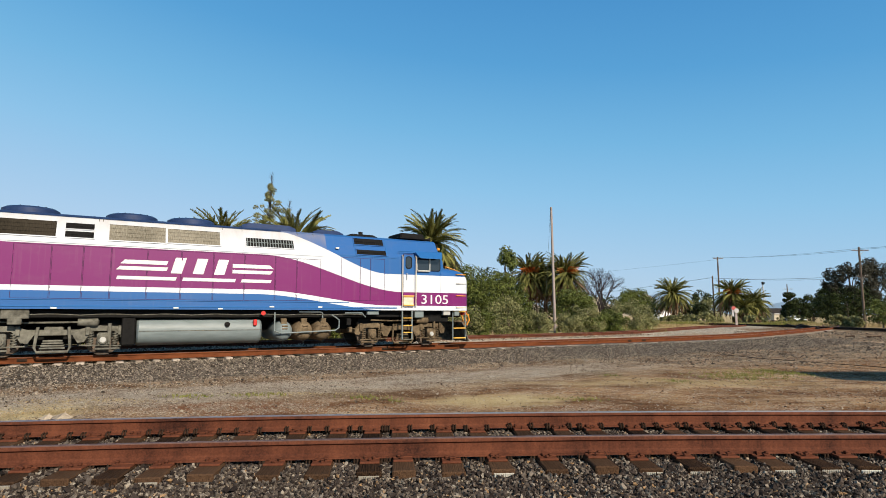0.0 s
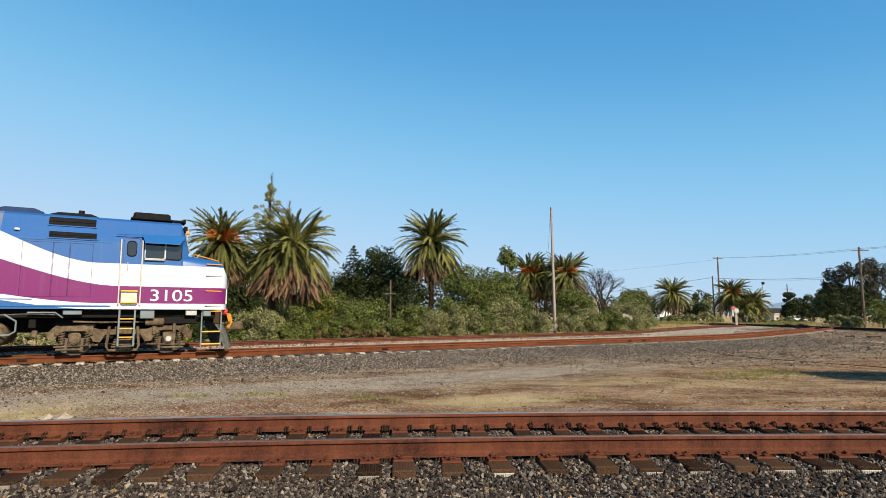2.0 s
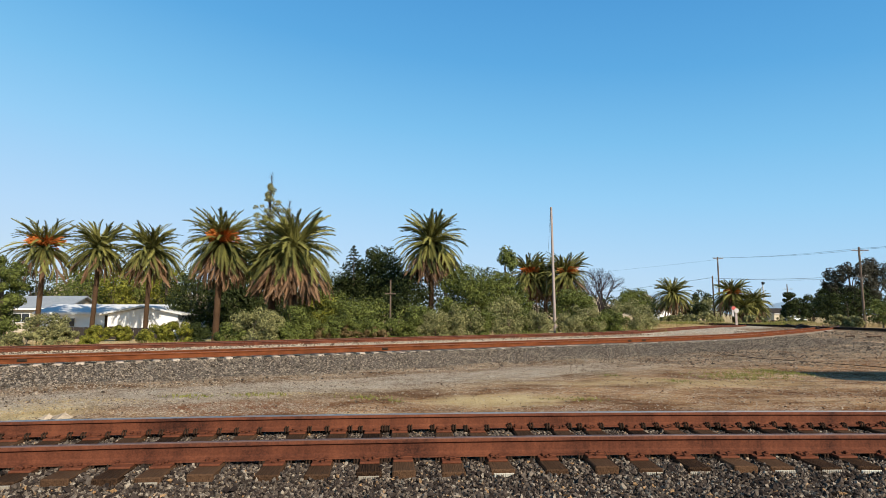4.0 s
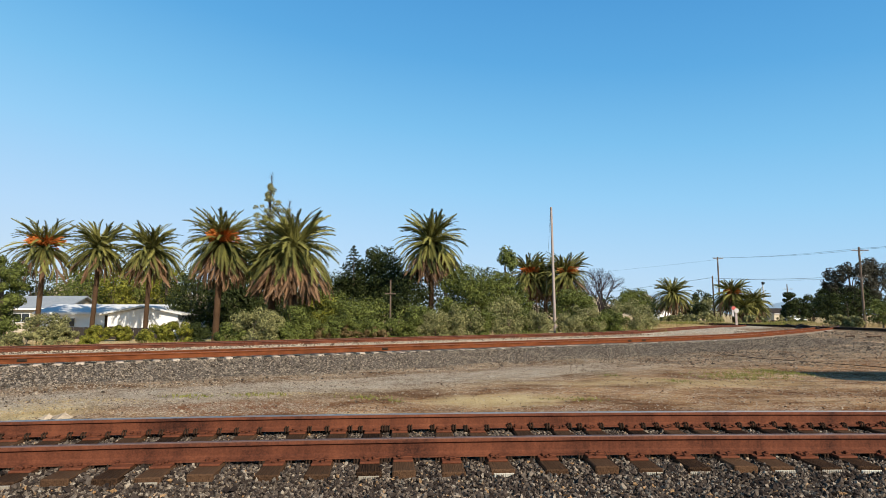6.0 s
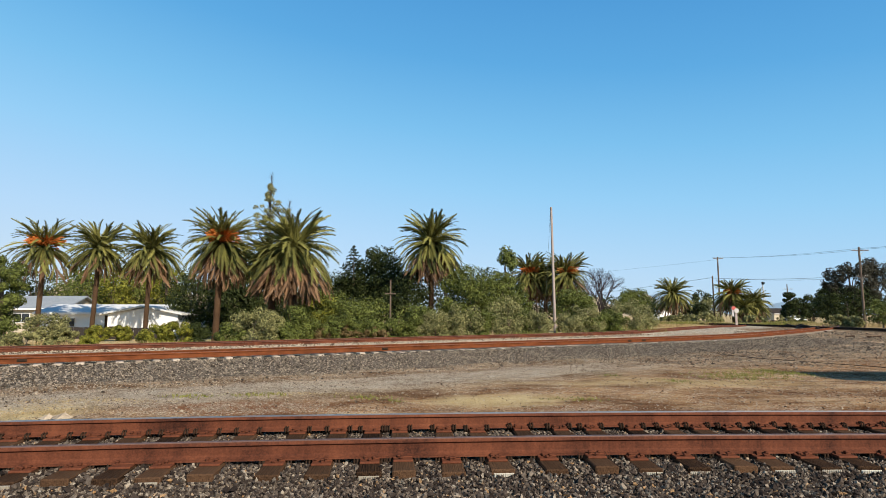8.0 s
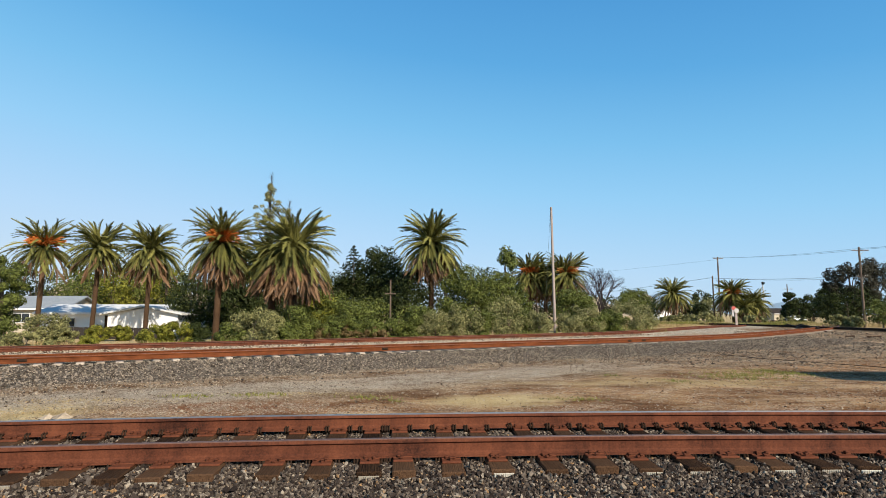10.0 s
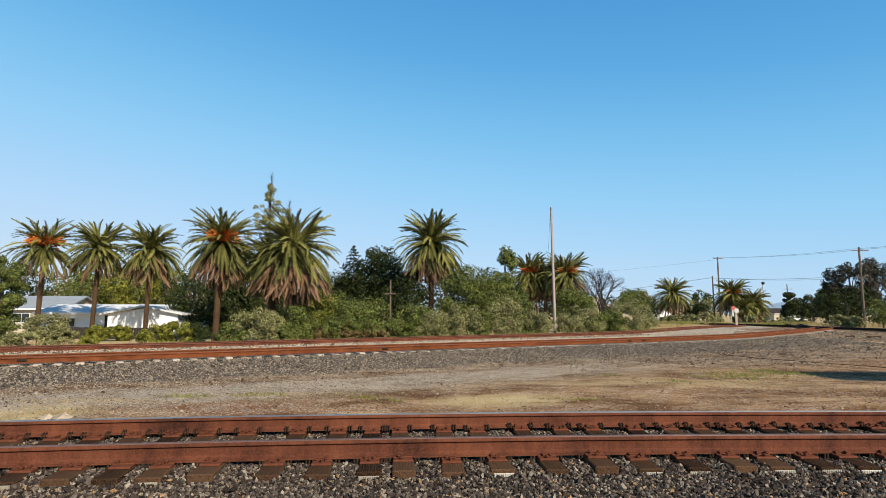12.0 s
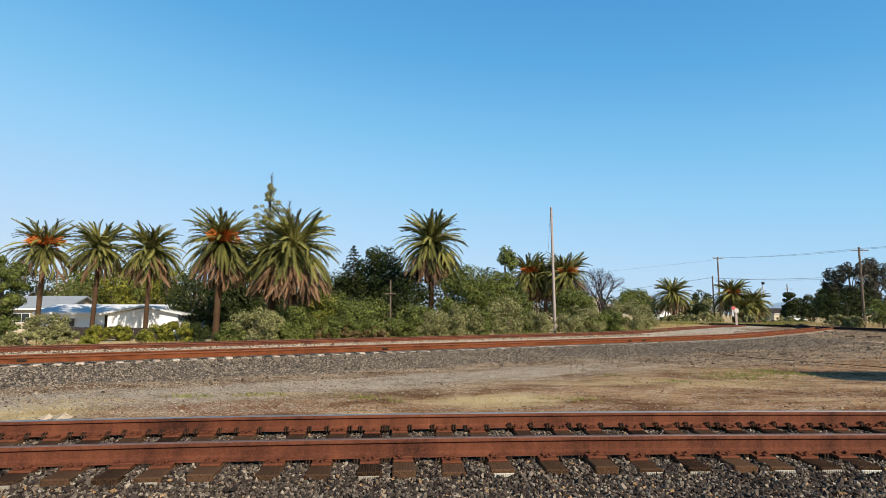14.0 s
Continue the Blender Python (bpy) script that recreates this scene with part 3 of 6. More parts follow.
def frond_mesh(name, first, bend, material, length=2.6, width=0.27, pairs=21, hang=0.25):
    """One feather leaf: a rib that leaves at the angle first and bends down by bend degrees, with leaflets down both sides."""
    g = Geo()
    pts, p = [Vector((0, 0, 0))], Vector((0, 0, 0))
    for i in range(10):
        a = radians(max(first - bend * ((i + 0.5) / 10) ** 1.3, -96))
        p = p + Vector((math.cos(a), 0, math.sin(a))) * length / 10
        pts.append(p)
    g.tube(pts, [0.04 * (1 - 0.85 * i / 10) for i in range(11)], 4)
    for i in range(pairs):
        t = 0.10 + 0.90 * (i + 0.5) / pairs
        k = min(int(t * 10), 9)
        p = pts[k].lerp(pts[k + 1], t * 10 - k)
        d = (pts[k + 1] - pts[k]).normalized()
        up = Vector((-d.z, 0, d.x))
        w = width * math.sin(math.pi * min(1.0, 0.18 + 0.8 * t)) ** 0.6 + 0.06
        for s in (-1, 1):
            tip = p + d * w * 0.95 + Vector((0, s * w * 0.48, 0)) + up * w * rng.uniform(0.12, 0.42) - Vector((0, 0, w * hang))
            half = d * 0.07
            g.add([p - half, p + half, tip + d * 0.014, tip - d * 0.014], [(0, 1, 2, 3)])
    return mesh_of(name, g, material)


FRONDS = {}
for kind, (first, bend, mtl, hang) in {"up": (72, 45, FROND, 0.05), "arch": (58, 75, FROND, 0.15), "out": (30, 75, FROND, 0.2), "low": (2, 80, FROND, 0.2), "hang": (-22, 72, FROND, 0.2), "dead": (-34, 62, FROND_DEAD, 0.2), "dry": (-58, 36, FROND_DEAD, 0.2)}.items():
    FRONDS[kind] = [frond_mesh("frond", first + rng.uniform(-6, 6), bend + rng.uniform(-12, 12), mtl, hang=hang, width=0.15 if first < -25 else 0.20 if first < 10 else 0.23) for _ in range(3)]


def palm(x, y, crown_z, radius, label, fruit=False, dead=26, trunk_r=0.24, green=112, lean=0.0, skirt=1.0):
    """A date palm: rough trunk, arching green fronds, dry ones hanging below, fruit stalks."""
    z0 = height(x, y) - 0.1
    t = thing("palm_tree", pose(x, y, z0), label, "palm tree", "date palms behind the tracks")
    top = crown_z - z0
    g = Geo()
    n = 16
    g.tube([(lean * i / n * 0.4, 0, (top - 0.1) * i / n) for i in range(n + 1)], [trunk_r * (1.25 if i == 0 else 1.0 + (0.06 if i % 2 else -0.05)) * (1.45 if i >= n - 1 else 1) for i in range(n + 1)], 12)
    part("trunk", g, BARK, t, "ringed grey-brown palm trunk", smooth=True)
    k = radius / 2.35
    plan = [("up", int(green * 0.32)), ("arch", int(green * 0.3)), ("out", int(green * 0.3)), ("low", int(green * 0.26)), ("hang", int(green * 0.48)), ("dead", int(dead * 0.75)), ("dry", int(dead * 0.8))]
    turn = rng.uniform(0, 360)
    for kind, count in plan:
        for i in range(count):
            turn += 137.5 + rng.uniform(-12, 12)
            f = new("frond", FRONDS[kind][i % 3])
            f.parent = t
            s = k * rng.uniform(0.82, 1.1) * (skirt if kind in ("dead", "dry") else 1) * (0.97 if kind == "up" else 1) * (1.05 if kind == "dry" else 1.08 if kind in ("dead", "hang") else 1)
            f.matrix_basis = pose(lean * 0.4, 0, top - (0.25 if kind in ("dead", "dry") else 0) + rng.uniform(-0.15, 0.15), rng.uniform(-40, 40), rng.uniform(-9, 9), turn) @ Matrix.Diagonal((s, s, s, 1))
    if fruit:
        for i in range(10):
            a = rng.uniform(0, 6.28) if i > 3 else rng.uniform(3.6, 5.9)
            c, s2 = math.cos(a), math.sin(a)
            g = Geo()
            r0 = radius * 0.36
            for j in range(54):
                q = rng.normal(size=3) * 0.22
                e = Vector((c * r0 + q[0], s2 * r0 + q[1], 0.55 + q[2]))
                g.tube([(c * 0.15, s2 * 0.15, 0.15), tuple(e * 0.7 + Vector((0, 0, 0.22))), tuple(e)], [0.014, 0.020, 0.042], 4, cap=False)
            o = part("fruit_stalk", g, FRUIT, t, "orange date fruit stalk")
            o.location = (lean * 0.4, 0, top)
    return t


# ---- the engine ----
def hip(z):
    """How far out the carbody's side stands at a height above the rail."""
    return 1.55 - max(0.0, z - 3.62) * 0.39 / 0.74


def side_panel(g, x0, x1, z0, z1, out=0.02, deep=0.05):
    """A flat plate on the camera-side wall, following the slope of the upper side."""
    ring0 = [(x0, -hip(z0) - out, z0), (x1, -hip(z0) - out, z0), (x1, -hip(z1) - out, z1), (x0, -hip(z1) - out, z1)]
    ring1 = [(x, y + out + deep, z) for x, y, z in ring0]
    g.loft([ring1, ring0])
    return g


def window_strip(g, x0, x1, z0, z1, t=0.05, out=0.035):
    for a, b, c, d in ((x0 - t, x1 + t, z1, z1 + t), (x0 - t, x1 + t, z0 - t, z0), (x0 - t, x0, z0, z1), (x1, x1 + t, z0, z1)):
        side_panel(g, a, b, c, d, out)
    return g


def rounded(x0, x1, z0, z1, r, n=5):
    pts = []
    for cx, cz, a0 in ((x1 - r, z1 - r, 0), (x0 + r, z1 - r, 90), (x0 + r, z0 + r, 180), (x1 - r, z0 + r, 270)):
        for i in range(n + 1):
            a = radians(a0 + 90 * i / n)
            pts.append((cx + r * math.cos(a), cz + r * math.sin(a)))
    return pts


def hoop(g, poly, y0, y1, t):
    """A rim of thickness t round an outline on the side wall."""
    cx, cz = sum(p[0] for p in poly) / len(poly), sum(p[1] for p in poly) / len(poly)
    outer = []
    for a, b in poly:
        d = math.hypot(a - cx, b - cz)
        outer.append((cx + (a - cx) * (1 + t / d), cz + (b - cz) * (1 + t / d)))
    n = len(poly)
    vs = [(a, y, b) for y in (y0, y1) for ring in (poly, outer) for a, b in ring]
    fs = []
    for i in range(n):
        j = (i + 1) % n
        fs += [(i, j, n + j, n + i), (2 * n + i, 3 * n + i, 3 * n + j, 2 * n + j), (i, 2 * n + i, 2 * n + j, j), (n + i, n + j, 3 * n + j, 3 * n + i)]
    g.add(vs, fs)
    return g


def grab(g, x0, x1, z, y=-1.55, out=0.07, r=0.018, y2=None):
    y2 = y if y2 is None else y2
    g.tube([(x0, y, z), (x0, y - out, z), (x1, y2 - out, z), (x1, y2, z)], r, 6)
    return g


def lettering(name, text, x, z, high, wide, parent, y=-1.552):
    cu = bpy.data.curves.new(name, "FONT")
    cu.body, cu.size, cu.extrude, cu.offset = text, 1.0, 0.006, 0.004
    ob = new(name, cu)
    me = bpy.data.meshes.new_from_object(ob.evaluated_get(bpy.context.evaluated_depsgraph_get()))
    bpy.data.objects.remove(ob)
    co = np.array([v.co[:] for v in me.vertices])
    lo, hi = co.min(0), co.max(0)
    for v in me.vertices:
        a, b, c = v.co
        v.co = (x + (a - lo[0]) / (hi[0] - lo[0]) * wide, y - c, z + (b - lo[1]) / (hi[1] - lo[1]) * high)
    me.materials.clear()
    me.materials.append(WHITE)
    ob = new(name, me)
    ob.parent = parent
    return tagged(ob, "white road number on the cab side")


WHEELSETS = []


def truck(loco, xc, paint, dust):
    """A two-axle truck: side frames, swing hanger, journals, springs, brakes and two wheelsets."""
    g = Geo()
    out = [(-2.02, 0.52), (-2.06, 0.72), (-1.88, 0.92), (-1.08, 0.96), (-0.66, 0.83), (0.66, 0.83), (1.08, 0.96), (1.88, 0.92), (2.06, 0.72), (2.02, 0.52), (1.86, 0.50), (1.76, 0.70), (1.62, 0.78), (1.06, 0.78), (0.94, 0.66), (0.82, 0.44), (0.64, 0.42), (0.50, 0.66), (-0.50, 0.66), (-0.64, 0.42), (-0.82, 0.44), (-0.94, 0.66), (-1.06, 0.78), (-1.62, 0.78), (-1.76, 0.70), (-1.86, 0.50)]
    for s in (-1, 1):
        g.prism([(xc + a, b) for a, b in out], s * 1.02, s * 1.14)
        for a in (-1.8, -0.9, 0.9, 1.8):
            g.box((xc + a, s * 1.16, 0.80), (0.12, 0.08, 0.3), ch=0.015)
    g.box((xc, 0, 0.8), (0.5, 2.2, 0.24), ch=0.03)
    for a in (-2.0, 2.0):
        g.box((xc + a, 0, 0.66), (0.14, 2.2, 0.2), ch=0.02)
    t = part("truck", g, paint, loco, "cast steel truck frame under heavy dust", smooth=True)
    for a in (-1.33, 1.33):
        for s in (-1, 1):
            j = Geo().box((xc + a, s * 1.14, 0.52), (0.34, 0.22, 0.42), ch=0.05)
            j.tube([(xc + a, s * 1.22, 0.50), (xc + a, s * 1.30, 0.50)], [0.17, 0.13], 14)
            part("journal_box", j, dust, t, smooth=True)
            if s < 0:
                part("journal_cap", Geo().tube([(xc + a, -1.29, 0.50), (xc + a, -1.325, 0.50)], [0.10, 0.085], 14), RIM if a > 0 else dust, t, smooth=True)
            for e in (-0.34, 0.34):
                sp = Geo()
                sp.tube([(xc + a + e + 0.075 * math.cos(k * 0.9), s * 1.12 + 0.075 * math.sin(k * 0.9), 0.34 + k * 0.011) for k in range(36)], 0.02, 5)
                part("coil_spring", sp, dust, t, smooth=True)
        # brake shoe and rod
        b = Geo().box((xc + a * 0.52, -0.82, 0.5), (0.10, 0.14, 0.42), ch=0.03).tube([(xc + a * 0.52, -1.2, 0.34), (xc + a * 1.4, -1.2, 0.30)], 0.025, 6)
        b.box((xc + a * 1.1, -1.2, 0.22), (0.7, 0.05, 0.06), ch=0.01)
        part("brake_rigging", b, dust, t)
    h = Geo()
    h.tube([(xc - 0.40, -1.20, 0.92), (xc - 0.46, -1.24, 0.30), (xc - 0.40, -1.24, 0.16), (xc + 0.40, -1.24, 0.16), (xc + 0.46, -1.24, 0.30), (xc + 0.40, -1.20, 0.92)], 0.045, 8)
    for k in range(4):
        h.box((xc, -1.18, 0.27 + 0.075 * k), (0.66 - 0.05 * k, 0.14, 0.055), ch=0.012)
    part("swing_hanger", h, paint, t, smooth=True)
    c = Geo().tube([(xc + 0.62, -1.2, 1.06), (xc + 0.9, -1.2, 1.06), (xc + 1.16, -1.2, 1.06), (xc + 1.2, -1.2, 1.06)], [0.12, 0.13, 0.13, 0.05], 12)
    c.tube([(xc - 1.4, -1.18, 1.08), (xc - 0.6, -1.2, 1.05), (xc + 0.62, -1.2, 1.06)], 0.03, 6)
    part("brake_cylinder", c, paint, t, smooth=True)
    d = Geo().tube([(xc + 1.50, -1.2, 1.02), (xc + 1.50, -1.22, 0.45)], 0.055, 8).tube([(xc + 1.50, -1.22, 0.6), (xc + 1.50, -1.22, 0.36)], 0.035, 8)
    part("shock_absorber", d, paint, t, smooth=True)
    hs = Geo()
    for k in range(3):
        hs.tube([(xc - 1.0 + 0.8 * k, -0.95, 1.25), (xc - 0.9 + 0.8 * k, -1.12, 1.05), (xc - 0.6 + 0.8 * k, -1.10, 1.0), (xc - 0.4 + 0.8 * k, -0.9, 1.2)], 0.02, 5)
    part("air_hose", hs, BLACK, t, smooth=True)
    for a in (-1.33, 1.33):
        w = Geo()
        for s in (-1, 1):
            prof = [(0.0, 0.62), (0.10, 0.62), (0.11, 0.66), (0.40, 0.70), (0.42, 0.67), (0.505, 0.67), (0.508, 0.80), (0.42, 0.81), (0.40, 0.78), (0.16, 0.77), (0.13, 0.84), (0.0, 0.84)]
            rings = [[(r * math.cos(2 * math.pi * k / 28), s * y, r * math.sin(2 * math.pi * k / 28)) for k in range(28)] for r, y in prof if r > 0]
            w.loft(rings)
            w.tube([(0, s * 0.8, 0), (0, s * 1.18, 0)], 0.09, 10)
        w.tube([(0, -0.7, 0), (0, 0.7, 0)], 0.09, 10)
        o = part("wheelset", w, WHEEL, t, "steel wheels on their axle", smooth=True)
        o.location = (xc + a, 0, 0.508)
        WHEELSETS.append((o, xc + a))
    return t


def locomotive():
    loco = thing("locomotive", pose(0, 0, 0), "blue, white and purple passenger diesel locomotive on the track", "locomotive")
    W = 1.55

    def ring(x, w, top, rw, rz, dx=0.0):
        half = [(w, 1.47), (w, 2.2), (w, 3.0), (w, top), (rw, rz - 0.10), (rw * 0.86, rz - 0.02), (rw * 0.45, rz + 0.06)]
        tops = [x + dx * max(0, (z - 3.2) / 1.25) for _, z in half]
        r = [(tx, -a, z) for tx, (a, z) in zip(tops, half)]
        return r + [(x + dx, 0, rz + 0.08)] + [(px, -py, pz) for px, py, pz in r[::-1]]
    body = Geo()
    body.loft([ring(-9.25, 1.5, 3.62, 1.12, 4.43), ring(-9.15, W, 3.62, 1.16, 4.46), ring(6.55, W, 3.62, 1.16, 4.46), ring(7.55, W, 3.62, 1.15, 4.46, -0.02), ring(7.80, 1.47, 3.55, 1.03, 4.42, -0.24)])
    part("body", body, LIVERY, loco, "blue, white and purple striped carbody", smooth=True, crease=16)

    def nring(x, w, top, inset):
        half = [(w, 1.47), (w, 2.2), (w, top - 0.30), (w - 0.05, top - 0.16), (w - 0.22, top - 0.03), (w * 0.5, top)]
        r = [(x - inset * (0.3 if i > 2 else 0), -a, z) for i, (a, z) in enumerate(half)]
        return r + [(x, 0, top + 0.01)] + [(p, -q, z) for p, q, z in r[::-1]]
    nose = Geo()
    nose.loft([nring(7.6, W, 3.34, 0), nring(8.5, 1.535, 3.22, 0), nring(8.84, 1.49, 3.15, 0), nring(8.99, 1.40, 3.07, 0.1), nring(9.06, 1.27, 3.00, 0.2), nring(9.14, 0.95, 2.95, 0.25), nring(9.22, 0.55, 2.93, 0.25), nring(9.25, 0.2, 2.92, 0.25)])
    n = part("nose", nose, LIVERY, loco, "sloped short nose in blue, white and purple", smooth=True)
    for k in range(5):
        y0 = -1.20 + 0.13 * k
        ring0 = [(9.06 + (1.25 + y0 + a) * 0.22 + e, y0 + a, z) for e in (-0.02, 0.02) for a, z in ((0, 1.68), (0.06, 1.68), (0.11, 2.2), (0.05, 2.2))]
        part("nose_stripe", Geo().add(ring0, [(0, 1, 2, 3), (7, 6, 5, 4), (0, 4, 5, 1), (1, 5, 6, 2), (2, 6, 7, 3), (3, 7, 4, 0)]), WHITE, n, "white slanted stripe")
    part("underframe", Geo().box((-0.15, 0, 1.33), (17.8, 2.5, 0.28), ch=0.03), BLACK, loco)
    sill = Geo().box((-1.8, -1.555, 1.56), (14.7, 0.02, 0.05), ch=0.008).box((-2.2, -1.557, 1.76), (11.4, 0.02, 0.025), ch=0.006)
    part("side_sill", sill, PANELBLUE, loco, "raised blue sill along the lower side")
    # roof skin, fans and boxes
    roof = Geo()
    roof.loft([[(x, -1.13, 4.395), (x, -1.0, 4.47), (x, -0.55, 4.545), (x, 0, 4.565), (x, 0.55, 4.545), (x, 1.0, 4.47), (x, 1.13, 4.395), (x, 0, 4.3)] for x in (-9.2, 0.9)])
    part("roof_panel", roof, DARKBLUE, loco, "dark blue roof panels", smooth=True)
    for xf in (-6.9, -4.0, -2.1):
        f = Geo().tube([(xf, 0, 4.5), (xf, 0, 4.66), (xf, 0, 4.72), (xf, 0, 4.72)], [0.80, 0.80, 0.70, 0.1], 24)
        fan = part("roof_fan", f, DARKBLUE, loco, "round cooling fan housing", smooth=True)
        gr = Geo()
        for k in range(8):
            a = math.pi * k / 8
            gr.tube([(xf - 0.64 * math.cos(a), -0.64 * math.sin(a), 4.735), (xf + 0.64 * math.cos(a), 0.64 * math.sin(a), 4.735)], 0.014, 4)
        part("fan_guard", gr, BLACK, fan)
    for x0, x1, z1, m in ((-0.4, 1.6, 4.72, DARKBLUE), (2.3, 3.55, 4.66, DARKBLUE), (3.7, 5.1, 4.60, BLACK)):
        part("roof_hatch", Geo().loft([[(x, -0.75, 4.42), (x, -0.6, z), (x, 0.6, z), (x, 0.75, 4.42)] for x, z in ((x0, z1 - 0.08), (x0 + 0.25, z1), (x1 - 0.25, z1), (x1, z1 - 0.1))]), m, loco)
    part("air_conditioner", Geo().box((6.65, -0.1, 4.66), (1.15, 1.3, 0.24), ch=0.06).box((6.65, -0.1, 4.56), (1.3, 1.4, 0.06), ch=0.02), BLACK, loco, "black rooftop air conditioner")
    part("exhaust_stack", Geo().tube([(4.55, 0, 4.5), (4.55, 0, 4.78)], 0.09, 10), BLACK, loco)
    horn = Geo()
    for k in range(3):
        horn.tube([(7.3, -0.3 + 0.22 * k, 4.62), (7.62, -0.3 + 0.22 * k, 4.62), (7.75, -0.3 + 0.22 * k, 4.62)], [0.03, 0.04, 0.09], 8)
    horn.box((7.3, -0.08, 4.55), (0.1, 0.6, 0.1), ch=0.02)
    part("air_horn", horn, BLACK, loco, smooth=True)
    # radiator windows, shutters and intake grilles
    for x0, x1, z0, z1 in ((-8.7, -6.09, 3.70, 4.20), (-4.66, -3.02, 3.68, 4.22), (-2.95, -1.29, 3.70, 4.20)):
        r = part("radiator_screen", side_panel(Geo(), x0, x1, z0, z1, 0.012), MESH_DARK if x0 < -6 else MESH_GOLD, loco, "sooty dark radiator screen" if x0 < -6 else "dusty grey-tan radiator screen")
        part("screen_frame", window_strip(Geo(), x0, x1, z0, z1, 0.035), LIVERY, r)
        w = Geo()
        for k in range(int((x1 - x0) / 0.11)):
            side_panel(w, x0 + 0.05 + 0.11 * k, x0 + 0.068 + 0.11 * k, z0, z1, 0.026, 0.01)
        for k in range(1, 4):
            z = z0 + (z1 - z0) * k / 4
            side_panel(w, x0, x1, z, z + 0.012, 0.026, 0.01)
        part("screen_bars", w, MESH_DARK if x0 < -6 else MESH_GOLD, r)
    for x0, x1, z0, z1, step in ((-5.85, -5.08, 3.99, 4.18, 0.09), (-5.85, -5.08, 3.70, 3.90, 0.09), (-0.40, 1.31, 3.74, 4.06, 0.10), (3.76, 5.02, 4.08, 4.34, 0.085), (3.80, 5.06, 3.66, 3.86, 0.085)):
        r = part("intake_grille", side_panel(Geo(), x0, x1, z0, z1, 0.01), BLACK, loco, "dark barred air intake grille")
        w = Geo()
        for k in range(int((x1 - x0) / step)):
            side_panel(w, x0 + step * (k + 0.35), x0 + step * (k + 0.62), z0, z1, 0.035, 0.02)
        side_panel(w, x0, x1, z0 + (z1 - z0) * 0.48, z0 + (z1 - z0) * 0.54, 0.04, 0.01)
        part("grille_bars", w, TANK if x0 == -0.40 else BLACK, r)
        part("grille_frame", window_strip(Geo(), x0, x1, z0, z1, 0.03), LIVERY, r)
    # engine-room doors outlined by their gaps
    xs_d = (-7.13, -6.16, -5.33, -4.57, -3.53, -2.51, -1.49, -0.45, 0.63, 1.42, 2.34)
    for k, (x0, x1) in enumerate(zip(xs_d[:-1], xs_d[1:])):
        z0, z1 = (1.80, 3.42) if x0 < 0.6 else (1.82, 3.36)
        d = part("side_door", window_strip(Geo(), x0 + 0.03, x1 - 0.01, z0, z1, 0.012, 0.003), SEAM, loco, "engine-room door outlined by a dark gap")
        for z in (z0 + 0.25, (z0 + z1) / 2, z1 - 0.25):
            part("hinge", Geo().box((x0 + 0.03, -1.556, z), (0.035, 0.03, 0.11), ch=0.006), LIVERY, d)
    for x0, x1 in ((3.15, 3.94), (3.94, 4.37), (4.37, 4.99)):
        part("side_door", window_strip(Geo(), x0 + 0.02, x1 - 0.01, 1.85, 3.5, 0.010, 0.003), SEAM, loco)
    rib = Geo()
    for x in (3.72, 5.10):
        side_panel(rib, x, x + 0.03, 3.64, 4.36, 0.012)
    side_panel(rib, 3.1, 5.5, 3.57, 3.60, 0.012)
    part("panel_rib", rib, PANELBLUE, loco)
    for x in (-8.95, -4.97, -4.86, -1.20, -0.52, 1.50, 2.12):
        part("panel_seam", side_panel(Geo(), x, x + 0.018, 3.56, 4.40, 0.004), TRUCKGREY, loco)
    part("panel_lip", side_panel(Geo(), -9.1, 2.4, 3.50, 3.53, 0.018), LIVERY, loco)
    # added black blocks fill the trucks and underside, standing in for the shade there
    for xm in (-7.31, -4.65, 4.64, 7.30):
        part("truck_shade_fill", Geo().box((xm, 0.05, 0.56), (0.95, 1.22, 0.66), ch=0.08).box((xm, 0.05, 1.02), (1.1, 1.9, 0.34), ch=0.05), BLACK, loco, smooth=True)
    for xm in (-5.98, 5.97):
        part("mid_truck_shade_fill", Geo().box((xm, 0.25, 0.62), (1.7, 1.5, 0.56), ch=0.06), BLACK, loco, smooth=True)
    part("underside_shade_fill", Geo().box((-0.1, 0.2, 0.98), (14.6, 0.9, 0.5), ch=0.04), BLACK, loco)
    # cab: door, windows, visor, handrails
    dg = Geo().prism(rounded(5.84, 6.29, 1.60, 3.76, 0.05), -1.562, -1.50)
    cd = part("cab_door", dg, LIVERY, loco, "narrow cab door in the striped paint")
    part("door_window", Geo().prism(rounded(5.94, 6.19, 3.20, 3.66, 0.11), -1.572, -1.54), GLASS, cd, "tinted oval-cornered door window")
    part("window_gasket", hoop(Geo(), rounded(5.94, 6.19, 3.20, 3.66, 0.11), -1.585, -1.54, 0.03), BLACK, cd)
    part("door_handle", Geo().tube([(5.97, -1.56, 2.98), (5.97, -1.61, 2.98), (5.97, -1.61, 2.75), (5.97, -1.56, 2.72)], 0.014, 6), RIM, cd)
    part("door_gap", hoop(Geo(), rounded(5.84, 6.29, 1.60, 3.76, 0.05), -1.556, -1.50, 0.02), SEAM, cd)
    for x in (5.76, 6.37):
        g = Geo().tube([(x, -1.55, 3.72), (x, -1.64, 3.68), (x, -1.64, 1.62), (x, -1.55, 1.58)], 0.02, 7)
        part("handrail", g, CREAM, loco, "grab rail with flaking paint beside the cab door", smooth=True)
    st = Geo().box((6.06, -1.57, 1.84), (0.46, 0.03, 0.40), ch=0.008)
